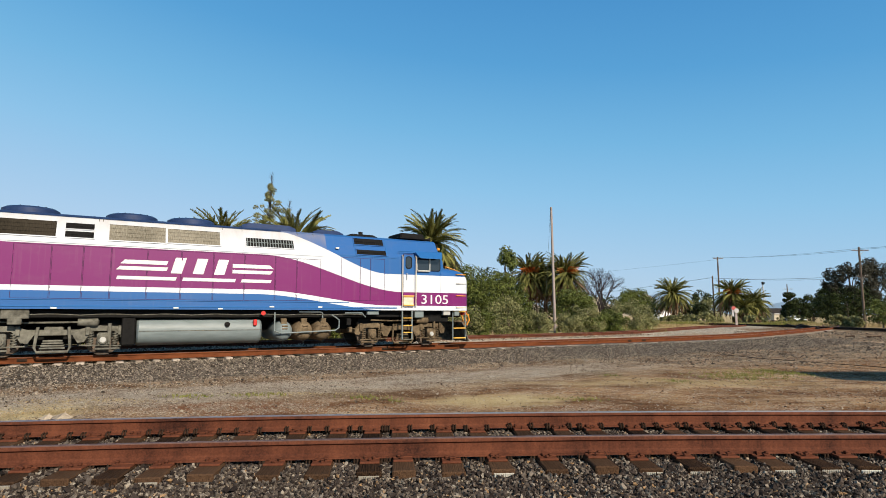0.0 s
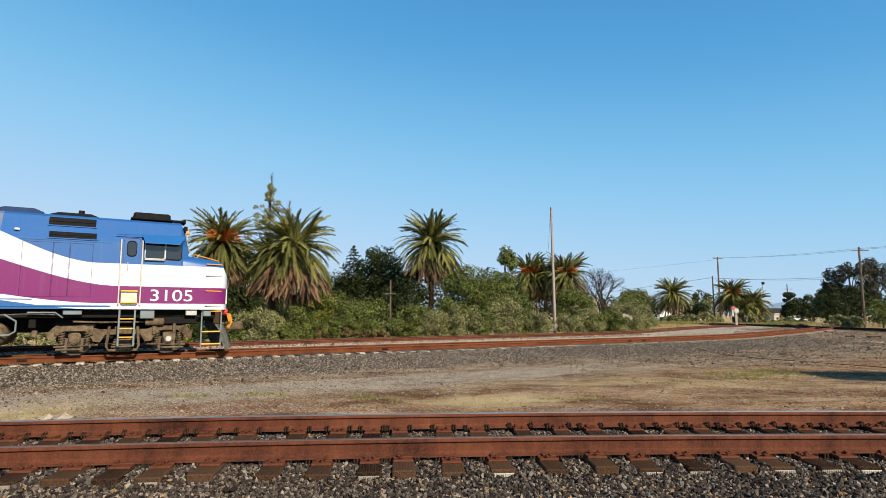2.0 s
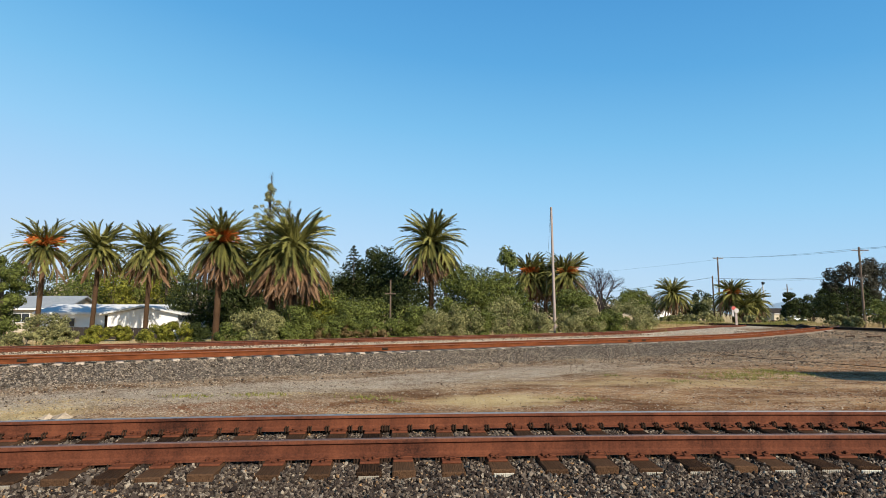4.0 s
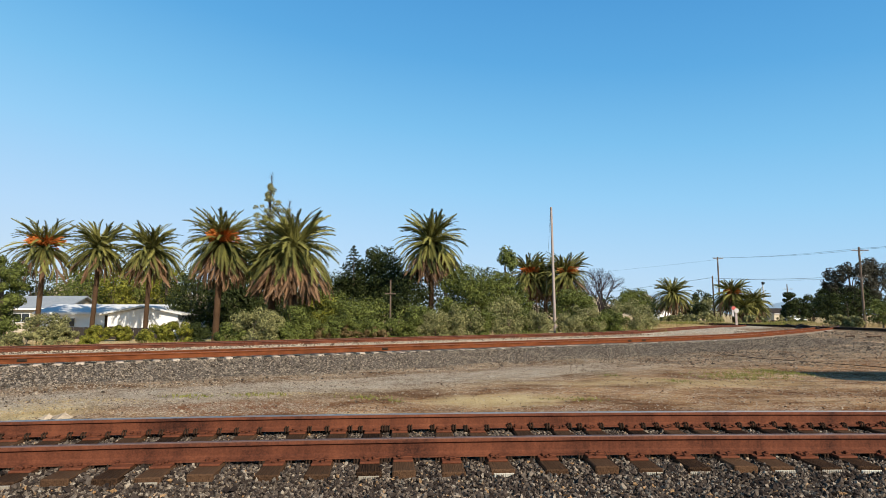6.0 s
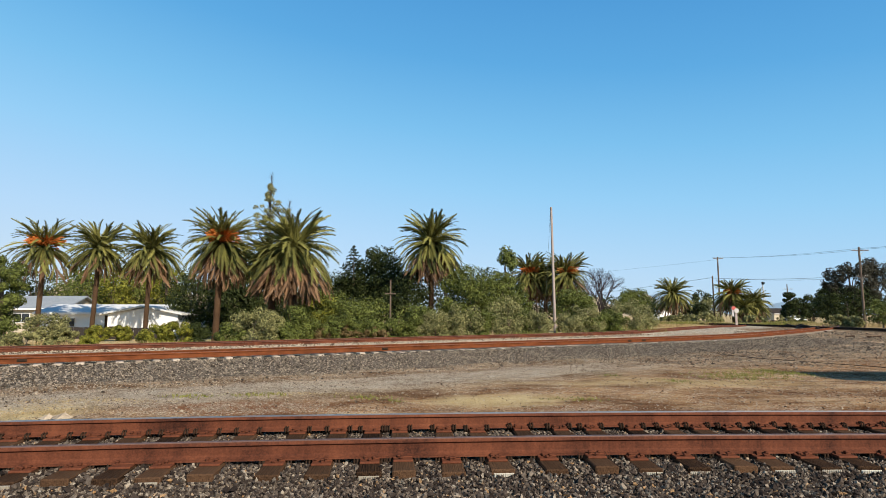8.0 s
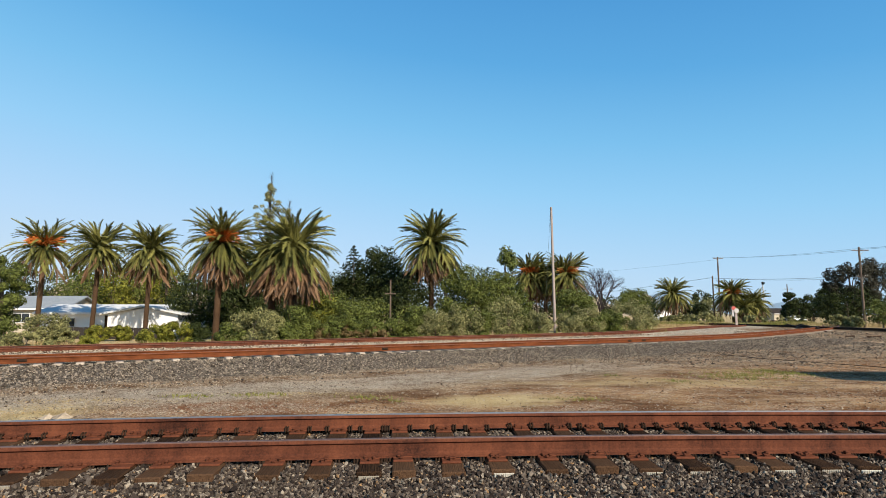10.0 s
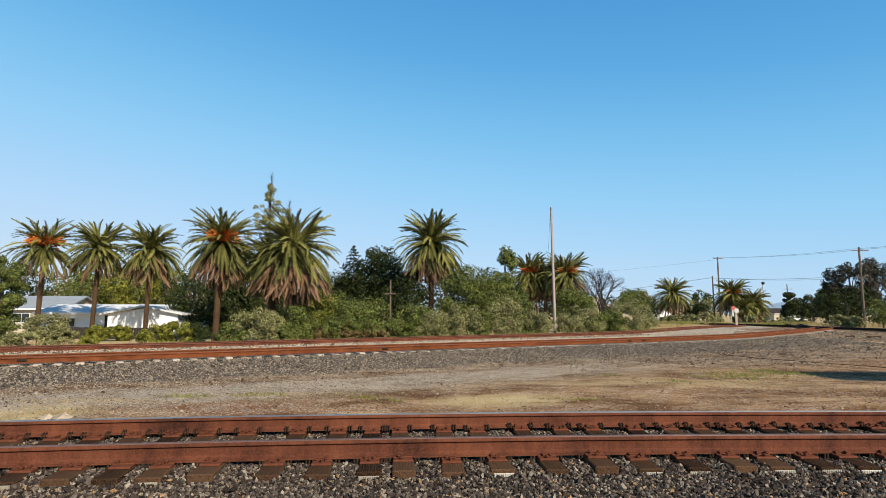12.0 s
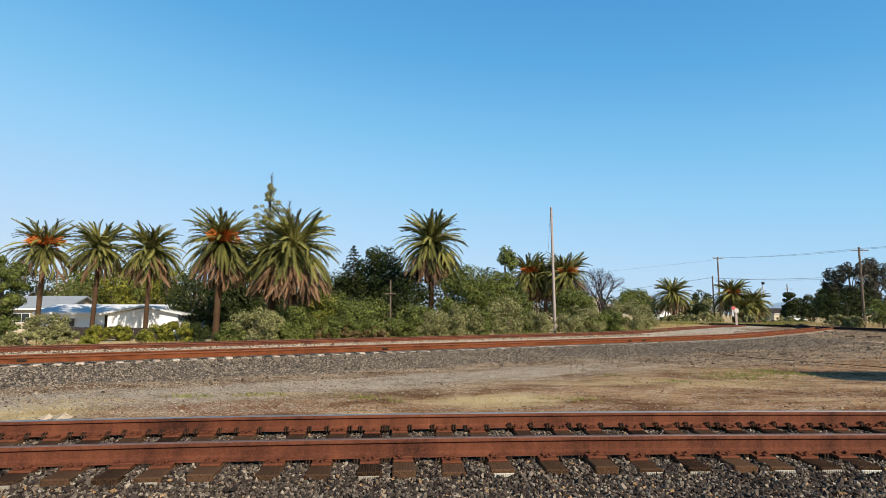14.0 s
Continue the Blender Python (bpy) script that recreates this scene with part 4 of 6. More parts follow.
    step_box = part("step_recess", st, CREAM, loco, "rust-stained cream step plate under the cab door")
    for z in (2.05, 1.68):
        part("step_lip", Geo().box((6.06, -1.60, z), (0.48, 0.09, 0.05), ch=0.012), YELLOW, step_box, "yellow step edge")
    for x0, x1, r in ((6.46, 7.02, 0.05), (7.07, 7.54, 0.08)):
        wp = rounded(x0, x1, 3.14, 3.66, r)
        cw = part("cab_window", Geo().prism(wp, -1.565, -1.52), GLASS, loco, "tinted cab side window")
        part("window_rim", hoop(Geo(), wp, -1.585, -1.52, 0.028), RIM if r < 0.06 else BLACK, cw)
    part("window_post", Geo().box((7.045, -1.58, 3.40), (0.05, 0.05, 0.56), ch=0.01).box((6.74, -1.60, 3.09), (0.60, 0.09, 0.04), ch=0.01), RIM, loco, "bare metal window track and arm rest")
    vis = Geo()
    vis.loft([[(6.34, -1.55, 3.92), (6.42, -1.90, 3.62), (6.42, -1.90, 3.60), (6.34, -1.55, 3.90)], [(7.66, -1.55, 3.92), (7.46, -1.90, 3.62), (7.46, -1.90, 3.60), (7.66, -1.55, 3.90)]])
    part("window_visor", vis, PANELBLUE, loco, "blue sun visor over the cab windows")
    part("drip_rail", Geo().tube([(5.6, -1.56, 3.88), (7.62, -1.56, 3.92)], 0.014, 6), PANELBLUE, loco)
    # windscreen on the sloped cab front
    for s in (-1, 1):
        ws = Geo().loft([[(7.815, s * 1.18, 3.42), (7.815, s * 0.12, 3.42), (7.67, s * 0.12, 4.12), (7.67, s * 1.02, 4.12)], [(7.845, s * 1.18, 3.42), (7.845, s * 0.12, 3.42), (7.70, s * 0.12, 4.12), (7.70, s * 1.02, 4.12)]])
        part("windscreen", ws, GLASS, loco, "tinted windscreen pane")
    nb = Geo().box((7.70, -0.70, 4.26), (0.12, 0.6, 0.2), ch=0.03)
    board = part("number_board", nb, BLACK, loco, "dark number board over the windscreen")
    part("number_bar", Geo().box((7.765, -0.70, 4.26), (0.01, 0.42, 0.1)), WHITE, board)
    part("marker_light", Geo().tube([(7.70, -1.02, 4.12), (7.82, -1.02, 4.12)], [0.07, 0.06], 10), ORANGE, loco, "orange marker light")
    # grab irons on the nose corner
    for z, m in ((3.02, ORANGE), (2.62, RIM), (2.10, ORANGE), (1.60, CREAM)):
        part("grab_iron", grab(Geo(), 8.36, 8.88, z, -1.53, 0.06, 0.02, -1.42), m, loco, "orange grab iron" if m is ORANGE else "", smooth=True)
    part("grab_iron", Geo().tube([(7.98, -1.25, 3.26), (7.98, -1.28, 3.36), (8.80, -1.10, 3.18), (8.80, -1.08, 3.10)], 0.02, 6), ORANGE, loco, "orange grab iron", smooth=True)
    lettering("road_number", "3105", 6.67, 1.74, 0.38, 1.28, loco)
    frame_n = window_strip(Geo(), 6.48, 8.1, 1.70, 2.18, 0.012, 0.004)
    part("number_panel", frame_n, LIVERY, loco)
    # emblem: plain white bars and blocks
    em = thing("emblem", pose(0, 0, 0), "", "")
    em.parent = loco
    for x0, x1 in ((-4.42, -2.95), (-0.85, 0.56)):
        k = 0.22 if x0 < -2 else -0.22
        for z0, z1, q in ((2.94, 3.07, 1.0), (2.74, 2.86, 0.0)):
            a = 0.12 if q else 0
            part("emblem_bar", Geo().prism([(x0 + (a if k > 0 else 0), z0), (x1 - (0.10 - a if k < 0 else 0), z0), (x1 - (a if k < 0 else -0.05), z1), (x0 + (a + 0.12 if k > 0 else 0), z1)], -1.558, -1.553), WHITE, em, "white slanted emblem bar")
    for x0 in (-2.82, -2.14, -1.46):
        part("emblem_block", Geo().prism([(x0, 2.67), (x0 + 0.34, 2.67), (x0 + 0.48, 3.20), (x0 + 0.14, 3.20)], -1.558, -1.553), WHITE, em, "white slanted emblem block")
    for x0, x1 in ((-4.40, -2.62), (-2.46, -0.72), (-0.56, 0.52)):
        part("name_bar", Geo().prism([(x0, 2.43), (x1 - 0.04, 2.43), (x1, 2.54), (x0 + 0.04, 2.54)], -1.558, -1.553), WHITE, em, "white bar under the emblem")
    # small lamps and plates along the sill
    for x, z in ((-6.0, 1.50), (-1.2, 1.50), (0.55, 1.58), (2.35, 1.58), (-2.6, 1.52)):
        part("sill_plate", Geo().box((x, -1.57, z), (0.16, 0.02, 0.05), ch=0.006), WHITE, loco)
    part("class_lamp", Geo().box((3.0, -1.50, 3.86), (0.14, 0.06, 0.07), ch=0.015), WHITE, loco)
    # fuel tank, air reservoirs, pipes
    tank = []
    for x in (-3.72, -3.66, 0.20, 0.28):
        k = 0.94 if x in (-3.72, 0.28) else 1.0
        tank.append([(x, a * k, 0.72 + (b - 0.72) * k) for a, b in ((-0.9, 1.17), (-1.22, 1.10), (-1.36, 0.92), (-1.36, 0.60), (-1.24, 0.40), (-0.95, 0.28), (0.95, 0.28), (1.24, 0.40), (1.36, 0.60), (1.36, 0.92), (1.22, 1.10), (0.9, 1.17))])
    ft = part("fuel_tank", Geo().loft(tank), TANK, loco, "long grey fuel tank under the carbody", smooth=True)
    part("filler_cap", Geo().tube([(-0.92, -1.34, 0.96), (-0.92, -1.41, 0.96)], 0.09, 14).tube([(-0.92, -1.41, 0.96), (-0.92, -1.43, 0.96)], 0.05, 10), BLACK, ft, smooth=True)
    part("tank_seam", Geo().box((-1.7, -1.365, 0.76), (3.9, 0.012, 0.02)), TRUCKGREY, ft)
    part("fuel_cutoff", Geo().box((0.02, -1.40, 1.02), (0.12, 0.1, 0.22), ch=0.02), REDPAINT, loco, "red emergency fuel cut-off box")
    part("cutoff_button", Geo().tube([(0.28, -1.45, 1.35), (0.28, -1.49, 1.35)], 0.08, 12), REDPAINT, loco)
    for k, x in enumerate((1.08, 1.84, 2.58)):
        r = Geo().tube([(x, -1.38, 0.70), (x, -1.33, 0.70), (x, -1.22, 0.70), (x, -1.05, 0.70), (x, 1.05, 0.70), (x, 1.3, 0.70)], [0.06, 0.22, 0.33, 0.375, 0.375, 0.1], 22)
        res = part("air_reservoir", r, TANK if k < 1 else TRUCKBROWN, loco, "round-ended air reservoir", smooth=True)
        part("strap", Geo().box((x, -1.2, 1.05), (0.22, 0.16, 0.22), ch=0.02).box((x + 0.02, -1.36, 0.78), (0.2, 0.06, 0.05), ch=0.01).box((x + 0.02, -1.36, 0.88), (0.2, 0.06, 0.05), ch=0.01), TRUCKBROWN, res)
        part("drain_cock", Geo().tube([(x, -1.2, 0.34), (x, -1.2, 0.24)], 0.025, 6), BLACK, res)
    pipes = Geo()
    pipes.tube([(0.7, -1.44, 1.38), (0.7, -1.44, 0.72), (0.95, -1.44, 0.62), (3.0, -1.44, 0.70), (3.15, -1.44, 0.8), (3.15, -1.44, 1.1), (2.85, -1.44, 1.3)], 0.028, 7)
    pipes.tube([(1.6, -1.42, 1.4), (2.4, -1.42, 1.4), (2.5, -1.42, 1.36), (2.5, -1.42, 1.16)], 0.025, 7)
    pipes.tube([(3.4, -1.42, 1.36), (4.1, -1.42, 1.36), (4.3, -1.3, 1.2)], 0.025, 7)
    part("air_pipe", pipes, TANK, loco, "grey air pipes under the sill", smooth=True)
    line = Geo()
    pts = []
    for k in range(60):
        x = -8.5 + 12.6 * k / 59
        pts.append((x, -1.44, 1.30 + 0.035 * abs(math.sin(k * 0.42)) - 0.02))
    line.tube(pts, 0.016, 5)
    part("brake_line", line, TRUCKGREY, loco, smooth=True)
    for x, w, z, h, m in ((-6.95, 0.7, 1.32, 0.30, TRUCKGREY), (-6.95, 0.35, 1.10, 0.2, TRUCKGREY), (4.55, 0.5, 1.36, 0.14, TANK), (6.62, 0.42, 1.32, 0.30, TANK), (7.95, 0.35, 1.36, 0.18, RIM), (8.45, 0.25, 1.34, 0.2, TANK), (3.55, 0.18, 1.02, 0.26, BLACK), (3.62, 0.14, 0.72, 0.2, TRUCKBROWN)):
        part("junction_box", Geo().box((x, -1.38, z), (w, 0.18, h), ch=0.02), m, loco)
    # two more black filler blocks, put in for the dark under the body
    part("underbody_shade_fill", Geo().box((7.4, -0.9, 1.18), (1.5, 0.7, 0.4), ch=0.03), BLACK, loco)
    part("underbody_shade_fill", Geo().box((-3.95, -0.6, 0.75), (0.4, 1.4, 0.9), ch=0.04), BLACK, loco)
    truck(loco, 5.97, TRUCKBROWN, TRUCKBROWN)
    truck(loco, -5.98, TRUCKGREY, TRUCKGREY)
    # ladders
    la = Geo()
    for x in (5.82, 6.26):
        la.box((x, -1.50, 0.92), (0.06, 0.05, 1.26), ch=0.012)
    lad = part("cab_ladder", la, TANK, loco, "grey steel ladder below the cab door")
    for z in (0.30, 0.58, 0.86, 1.16):
        part("rung", Geo().box((6.04, -1.52, z), (0.40, 0.14, 0.035), ch=0.008), YELLOW if z > 0.5 else TRUCKGREY, lad)
    la = Geo()
    for x in (8.30, 8.93):
        la.box((x, -1.36, 0.86), (0.05, 0.05, 1.30), ch=0.012)
    lad = part("front_ladder", la, TANK, loco, "grey corner ladder with orange rungs")
    for z in (0.30, 0.72, 1.42):
        part("rung", Geo().box((8.61, -1.38, z), (0.60, 0.12, 0.045), ch=0.01), YELLOW, lad)
    # plow, coupler, hoses
    pl = []
    for y, x in ((-1.42, 8.95), (-1.1, 9.16), (0.0, 9.40), (1.1, 9.16), (1.42, 8.95)):
        pl.append([(x - 0.20, y, 0.98), (x - 0.02, y, 0.72), (x + 0.05, y, 0.40), (x + 0.16, y, 0.12), (x + 0.12, y, 0.12), (x + 0.0, y, 0.40), (x - 0.06, y, 0.72), (x - 0.24, y, 0.98)])
    part("snow_plow", Geo().loft(pl), TRUCKGREY, loco, "curved grey pilot plow", smooth=True)
    part("coupler", Geo().box((9.45, 0, 0.88), (0.7, 0.26, 0.30), ch=0.05).box((9.78, 0.06, 0.88), (0.28, 0.42, 0.36), ch=0.08), TRUCKBROWN, loco, "rusty knuckle coupler")
    ho = Geo()
    for k in range(3):
        ho.tube([(9.08, -0.45 - 0.28 * k, 1.36), (9.28, -0.5 - 0.28 * k, 1.30), (9.33, -0.55 - 0.26 * k, 1.05), (9.25, -0.5 - 0.25 * k, 0.85)], 0.03, 6)
    part("jumper_cable", ho, ORANGE, loco, "orange jumper cables", smooth=True)
    part("cable_socket", Geo().tube([(9.0, -0.95, 1.40), (9.18, -0.95, 1.40)], 0.13, 10).tube([(9.0, -0.6, 1.40), (9.16, -0.6, 1.40)], 0.10, 10), REDPAINT, loco)
    return loco


loco = locomotive()


def motions():
    """The engine backs away along its track at an even pace; its wheels turn with it."""
    rows = []
    for i in range(57):
        t = i * 0.25
        x, y, a = along(FAR, S_ORIGIN - 8.17 - 5.03 * t)
        rows.append((t, pose(x, y, RAIL_TOP, 0, 0, math.degrees(a))))
    walk(loco, rows)
    for wheel, x in WHEELSETS:
        walk(wheel, [(i * 0.1, pose(x, 0, 0.508, 0, -math.degrees(5.03 * i * 0.1 / 0.508), 0)) for i in range(141)])


# ---- palms ----
palm(-36.37, 52, 7.75, 3.04, "date palm with orange fruit stalks and a thin crown", fruit=True, dead=14, trunk_r=0.21, lean=0.5, green=70)
palm(-31.46, 52, 7.65, 2.74, "date palm with arching green fronds and a dry brown skirt", dead=20, trunk_r=0.20, lean=0.8)
palm(-26.65, 52, 7.5, 2.84, "date palm with arching green fronds and a dry brown skirt", dead=34, trunk_r=0.20, lean=0.4)
palm(-17.23, 44, 7.08, 2.91, "date palm with orange fruit stalks and a long dry skirt", fruit=True, dead=54, lean=0.5, skirt=1.0)
palm(-10.92, 42, 6.51, 3.27, "date palm with arching green fronds and a dry brown skirt", dead=70, trunk_r=0.27, skirt=1.1)
palm(-13.03, 44, 5.79, 2.23, "older date palm with a heavy dry skirt", dead=40, trunk_r=0.27)
palm(-1.06, 52, 8.06, 3.34, "date palm with arching green fronds and a dry brown skirt", dead=64, trunk_r=0.24, skirt=0.95)
palm(11.25, 75, 6.84, 3.21, "far date palm with orange fruit stalks", fruit=True, dead=30)
palm(13.47, 76, 6.53, 2.96, "date palm with arching green fronds and a dry brown skirt", dead=40)
palm(15.36, 72, 6.63, 3.23, "far date palm with bright orange fruit stalks", fruit=True, dead=30)
palm(42.93, 108, 5.4, 3.58, "date palm with arching green fronds and a dry brown skirt", dead=30)
palm(51.07, 102, 5.2, 3.38, "far date palm with orange fruit and ragged crown", fruit=True, dead=40)
palm(53.58, 100, 3.57, 2.92, "shaggy low date palm with dry fronds", dead=50)
palm(50.98, 98, 2.87, 2.29, "shaggy low date palm with dry fronds", dead=40)

# ---- trees ----
def poplar(x, y, h, low_z, wide, label, n_leaf):
    """A slender upright crown of small clumps on steep limbs, with bare twigs at the tip."""
    t = thing("poplar", pose(x, y, height(x, y) - 0.05), label, "tree")
    g = Geo()
    g.tube([(0, 0, 0), (0.05, 0, h * 0.5), (0.1, 0, h)], [0.17, 0.11, 0.015], 8)
    blobs = []
    for k in range(64):
        u = (k + rng.uniform(0, 1)) / 64
        z = low_z + (h * 0.94 - low_z) * u
        r = wide / 2 * (1 - u ** 2.4) * rng.uniform(0.2, 1.0)
        a = rng.uniform(0, 6.28)
        q = (r * math.cos(a), r * math.sin(a), z)
        blobs.append((*q, rng.uniform(0.28, 0.52) * (1.1 - 0.4 * u)))
        g.tube([(0, 0, max(z - 1.2, 0)), (q[0] * 0.6, q[1] * 0.6, z - 0.3), (q[0], q[1], z + 0.3)], [0.04, 0.02, 0.008], 4, cap=False)
    for k in range(26):
        a, b = rng.uniform(0, 6.28), rng.uniform(0.1, 0.4)
        z = h * rng.uniform(0.86, 0.99)
        g.tube([(0.1, 0, z), (0.1 + b * math.cos(a), b * math.sin(a), z + rng.uniform(0.3, 0.8))], [0.016, 0.006], 3, cap=False)
    part("trunk", g, GREYBARK, t, smooth=True)
    quads("crown", leaves(blobs, n_leaf, 0.125, 0.4, 1.5), LEAF_GREY, t)
    return t


def conifer(x, y, h, wide, label):
    """Tiers of level boughs, each a flat spray of needles, shrinking to a spike."""
    t = thing("conifer", pose(x, y, height(x, y) - 0.05), label, "tree")
    g = Geo().tube([(0, 0, 0), (0, 0, h)], [0.2, 0.015], 8)
    part("trunk", g, TREEBARK, t, smooth=True)
    rows = []
    for k in range(26):
        u = k / 25
        z = h * (0.22 + 0.76 * u)
        for b in range(7):
            a = rng.uniform(0, 6.28)
            r = wide / 2 * (1 - u) ** 0.8 * rng.uniform(0.7, 1.1) + 0.12
            for m in range(int(10 + 34 * (1 - u))):
                f = rng.uniform(0.15, 1.0)
                c = Vector((math.cos(a) * r * f, math.sin(a) * r * f, z - 0.25 * r * f + 0.12 * r * f * f + rng.normal() * 0.05))
                d = Vector((math.cos(a) + rng.normal() * 0.7, math.sin(a) + rng.normal() * 0.7, rng.normal() * 0.3)).normalized()
                w = d.cross(Vector((rng.normal() * 0.4, rng.normal() * 0.4, 1))).normalized() * 0.07
                rows.append([c - d * 0.13, c - w, c + d * 0.13, c + w])
    quads("crown", np.array([[tuple(v) for v in q] for q in rows]), LEAF_DARK, t)
    return t


poplar(-18.9, 62, 17.3, 8.0, 5.0, "tall slender poplar with thin yellowing top", 7000)
poplar(-16.9, 62, 14.3, 8.0, 3.2, "slender leafy poplar behind the tracks", 2800)
conifer(-8.7, 56, 8.9, 6.6, "dark pointed conifer behind the tracks")
conifer(-13.9, 60, 7.9, 3.4, "small dark conifer behind the palms")
tree(-6.78, 58, 7.23, 8.86, 1.85, LEAF_DARK, "dark green pine tree behind the bushes", n_leaf=13024, size=0.172, n=44, r=1.15)
tree(-10.58, 56, 3.82, 6.11, 0.76, LEAF_DARK, "dark shade tree behind the tracks", n_leaf=5920, size=0.156)
tree(-10.04, 46, 3.58, 4.35, 0.54, LEAF_YELLOW, "yellowing green shrub tree behind the tracks", n_leaf=5328, size=0.117)
tree(-19.44, 58, 3.96, 9.76, 1.85, LEAF_DARK, "dark green tree behind the palms", n_leaf=7104, size=0.156)
# the next two use the dark leaf colour to stand in for shade
tree(-20.4, 56, 7.64, 6.22, 0.3, LEAF_DARK, "broad tree with dark leaf colour put in for shade", n_leaf=9472, size=0.172)
tree(-25.09, 60, 6.8, 6.3, 0.3, LEAF_DARK, "broad tree with dark leaf colour put in for shade", n_leaf=7104, size=0.172)
tree(-9.57, 47, 6.87, 3.71, 0.3, LEAF_MID, "leafy green shrub tree beside the siding", n_leaf=9472, size=0.117, n=34)
tree(-6.31, 45, 5.26, 3.29, 0.3, LEAF_MID, "leafy green shrub tree beside the siding", n_leaf=8288, size=0.109, n=34)
tree(-3.24, 52, 5.2, 6.0, 0.35, LEAF_DARK, "dark green shrub tree behind the tracks", n_leaf=7104, size=0.125)
tree(-2.1, 44, 3.43, 2.96, 0.35, LEAF_MID, "bluish green shrub behind the tracks", n_leaf=5328, size=0.101)
tree(2.24, 50, 5.36, 6.26, 0.41, LEAF_MID, "rounded green tree beside the siding", n_leaf=10656, size=0.125, n=36)
tree(4.86, 52, 4.56, 5.82, 0.6, LEAF_MID, "rounded green tree beside the siding", n_leaf=8288, size=0.125, n=30)
tree(6.64, 52, 3.04, 4.81, 0.85, LEAF_MID, "bright green shrub tree behind the tracks", n_leaf=4736, size=0.117)
tree(6.22, 56, 1.85, 8.73, 4.04, LEAF_MID, "tall narrow leafy tree behind the tracks", n_leaf=2131, size=0.156, n=13, r=0.65)
tree(13.05, 58, 5.09, 4.11, 1.29, LEAF_MID, "green shrub tree behind the pole", n_leaf=5920, size=0.125)
tree(34.24, 104, 6.48, 6.18, 1.72, LEAF_MID, "far rounded green tree behind the tracks", n_leaf=4736, size=0.234)
tree(32.26, 110, 5.36, 5.13, 1.16, LEAF_DARK, "far dark shrub behind the tracks", n_leaf=2960, size=0.234)
tree(44.57, 125, 6.09, 5.55, 1.05, LEAF_DARK, "far dark shrub behind the tracks", n_leaf=2960, size=0.234)
tree(53.66, 120, 4.68, 6.7, 1.08, LEAF_DARK, "far dark green tree behind the tracks", n_leaf=3552, size=0.234)
tree(52.77, 115, 7.84, 5.05, 0.56, LEAF_GREY, "far dusty green shrubs", n_leaf=4144, size=0.203)
tree(48.12, 112, 6.55, 3.88, 0.6, LEAF_DARK, "far dark shrub behind the tracks", n_leaf=3552, size=0.203)
tree(86.5, 160, 5.61, 7.01, 0.77, LEAF_MID, "far pointed green tree behind the tracks", n_leaf=2960, size=0.312, pointed=0.5)
tree(85.0, 142, 4.09, 4.34, 0.52, LEAF_DARK, "far dark windbreak tree", n_leaf=4144, size=0.296)
tree(86.06, 140, 6.0, 5.7, 0.52, LEAF_DARK, "far dark windbreak tree", n_leaf=4144, size=0.296)
tree(89.47, 140, 6.82, 6.39, 0.52, LEAF_DARK, "far dark windbreak tree", n_leaf=4144, size=0.296)
tree(92.47, 140, 5.46, 8.16, 0.52, LEAF_DARK, "far dark windbreak tree", n_leaf=4144, size=0.296)
tree(84.01, 140, 3.55, 7.75, 0.52, LEAF_DARK, "far dark windbreak tree", n_leaf=4144, size=0.296)
tree(94.24, 140, 8.18, 9.8, 0.52, LEAF_DARK, "far dark windbreak tree", n_leaf=4144, size=0.296)
tree(67.0, 95, 8.51, 11.37, 1.28, LEAF_OLIVE, "large dusty eucalyptus tree", n_leaf=10656, size=0.234, n=34, r=1.2)
tree(72.86, 97, 7.56, 11.38, 1.26, LEAF_OLIVE, "large dusty eucalyptus tree", n_leaf=9472, size=0.234, n=30, r=1.2)
tree(64.87, 93, 10.87, 5.83, 0.66, LEAF_DARK, "dark undergrowth below the eucalyptus", n_leaf=7104, size=0.218)
tree(56.84, 75, 4.38, 3.63, 0.34, LEAF_MID, "bright green shrub behind the tracks", n_leaf=4144, size=0.14)
tree(-29.02, 38, 2.96, 5.8, 0.8, LEAF_MID, "leafy green tree beside the houses", n_leaf=10656, size=0.109, n=34)
tree(-54.98, 85, 8.45, 9.4, 0.53, LEAF_MID, "leafy garden tree behind the houses", n_leaf=5920, size=0.195)
tree(-49.77, 86, 9.22, 9.6, 0.51, LEAF_YELLOW, "leafy garden tree behind the houses", n_leaf=5920, size=0.195)
tree(-44.93, 84, 8.6, 9.6, 0.55, LEAF_MID, "leafy garden tree behind the houses", n_leaf=5920, size=0.195)
tree(-40.83, 84, 9.4, 9.2, 0.55, LEAF_MID, "leafy garden tree behind the houses", n_leaf=5920, size=0.195)
tree(-48.63, 80, 7.01, 8.0, 0.62, LEAF_MID, "leafy garden tree behind the houses", n_leaf=5920, size=0.195)
tree(-34.12, 78, 7.4, 8.6, 0.65, LEAF_DARK, "leafy garden tree behind the houses", n_leaf=5920, size=0.195)
tree(-44.63, 90, 6.14, 9.65, 0.44, LEAF_DARK, "leafy garden tree behind the houses", n_leaf=5920, size=0.195)
tree(-45.0, 79, 6.6, 8.3, 0.8, LEAF_YELLOW, "sunlit yellow-green garden tree behind the houses", n_leaf=7000, size=0.19)
tree(-37.8, 79, 6.8, 8.6, 0.8, LEAF_YELLOW, "sunlit yellow-green garden tree behind the houses", n_leaf=7000, size=0.19)
tree(-59.25, 84, 6.5, 9.8, 0.55, LEAF_DARK, "leafy garden tree behind the houses", n_leaf=5920, size=0.195)
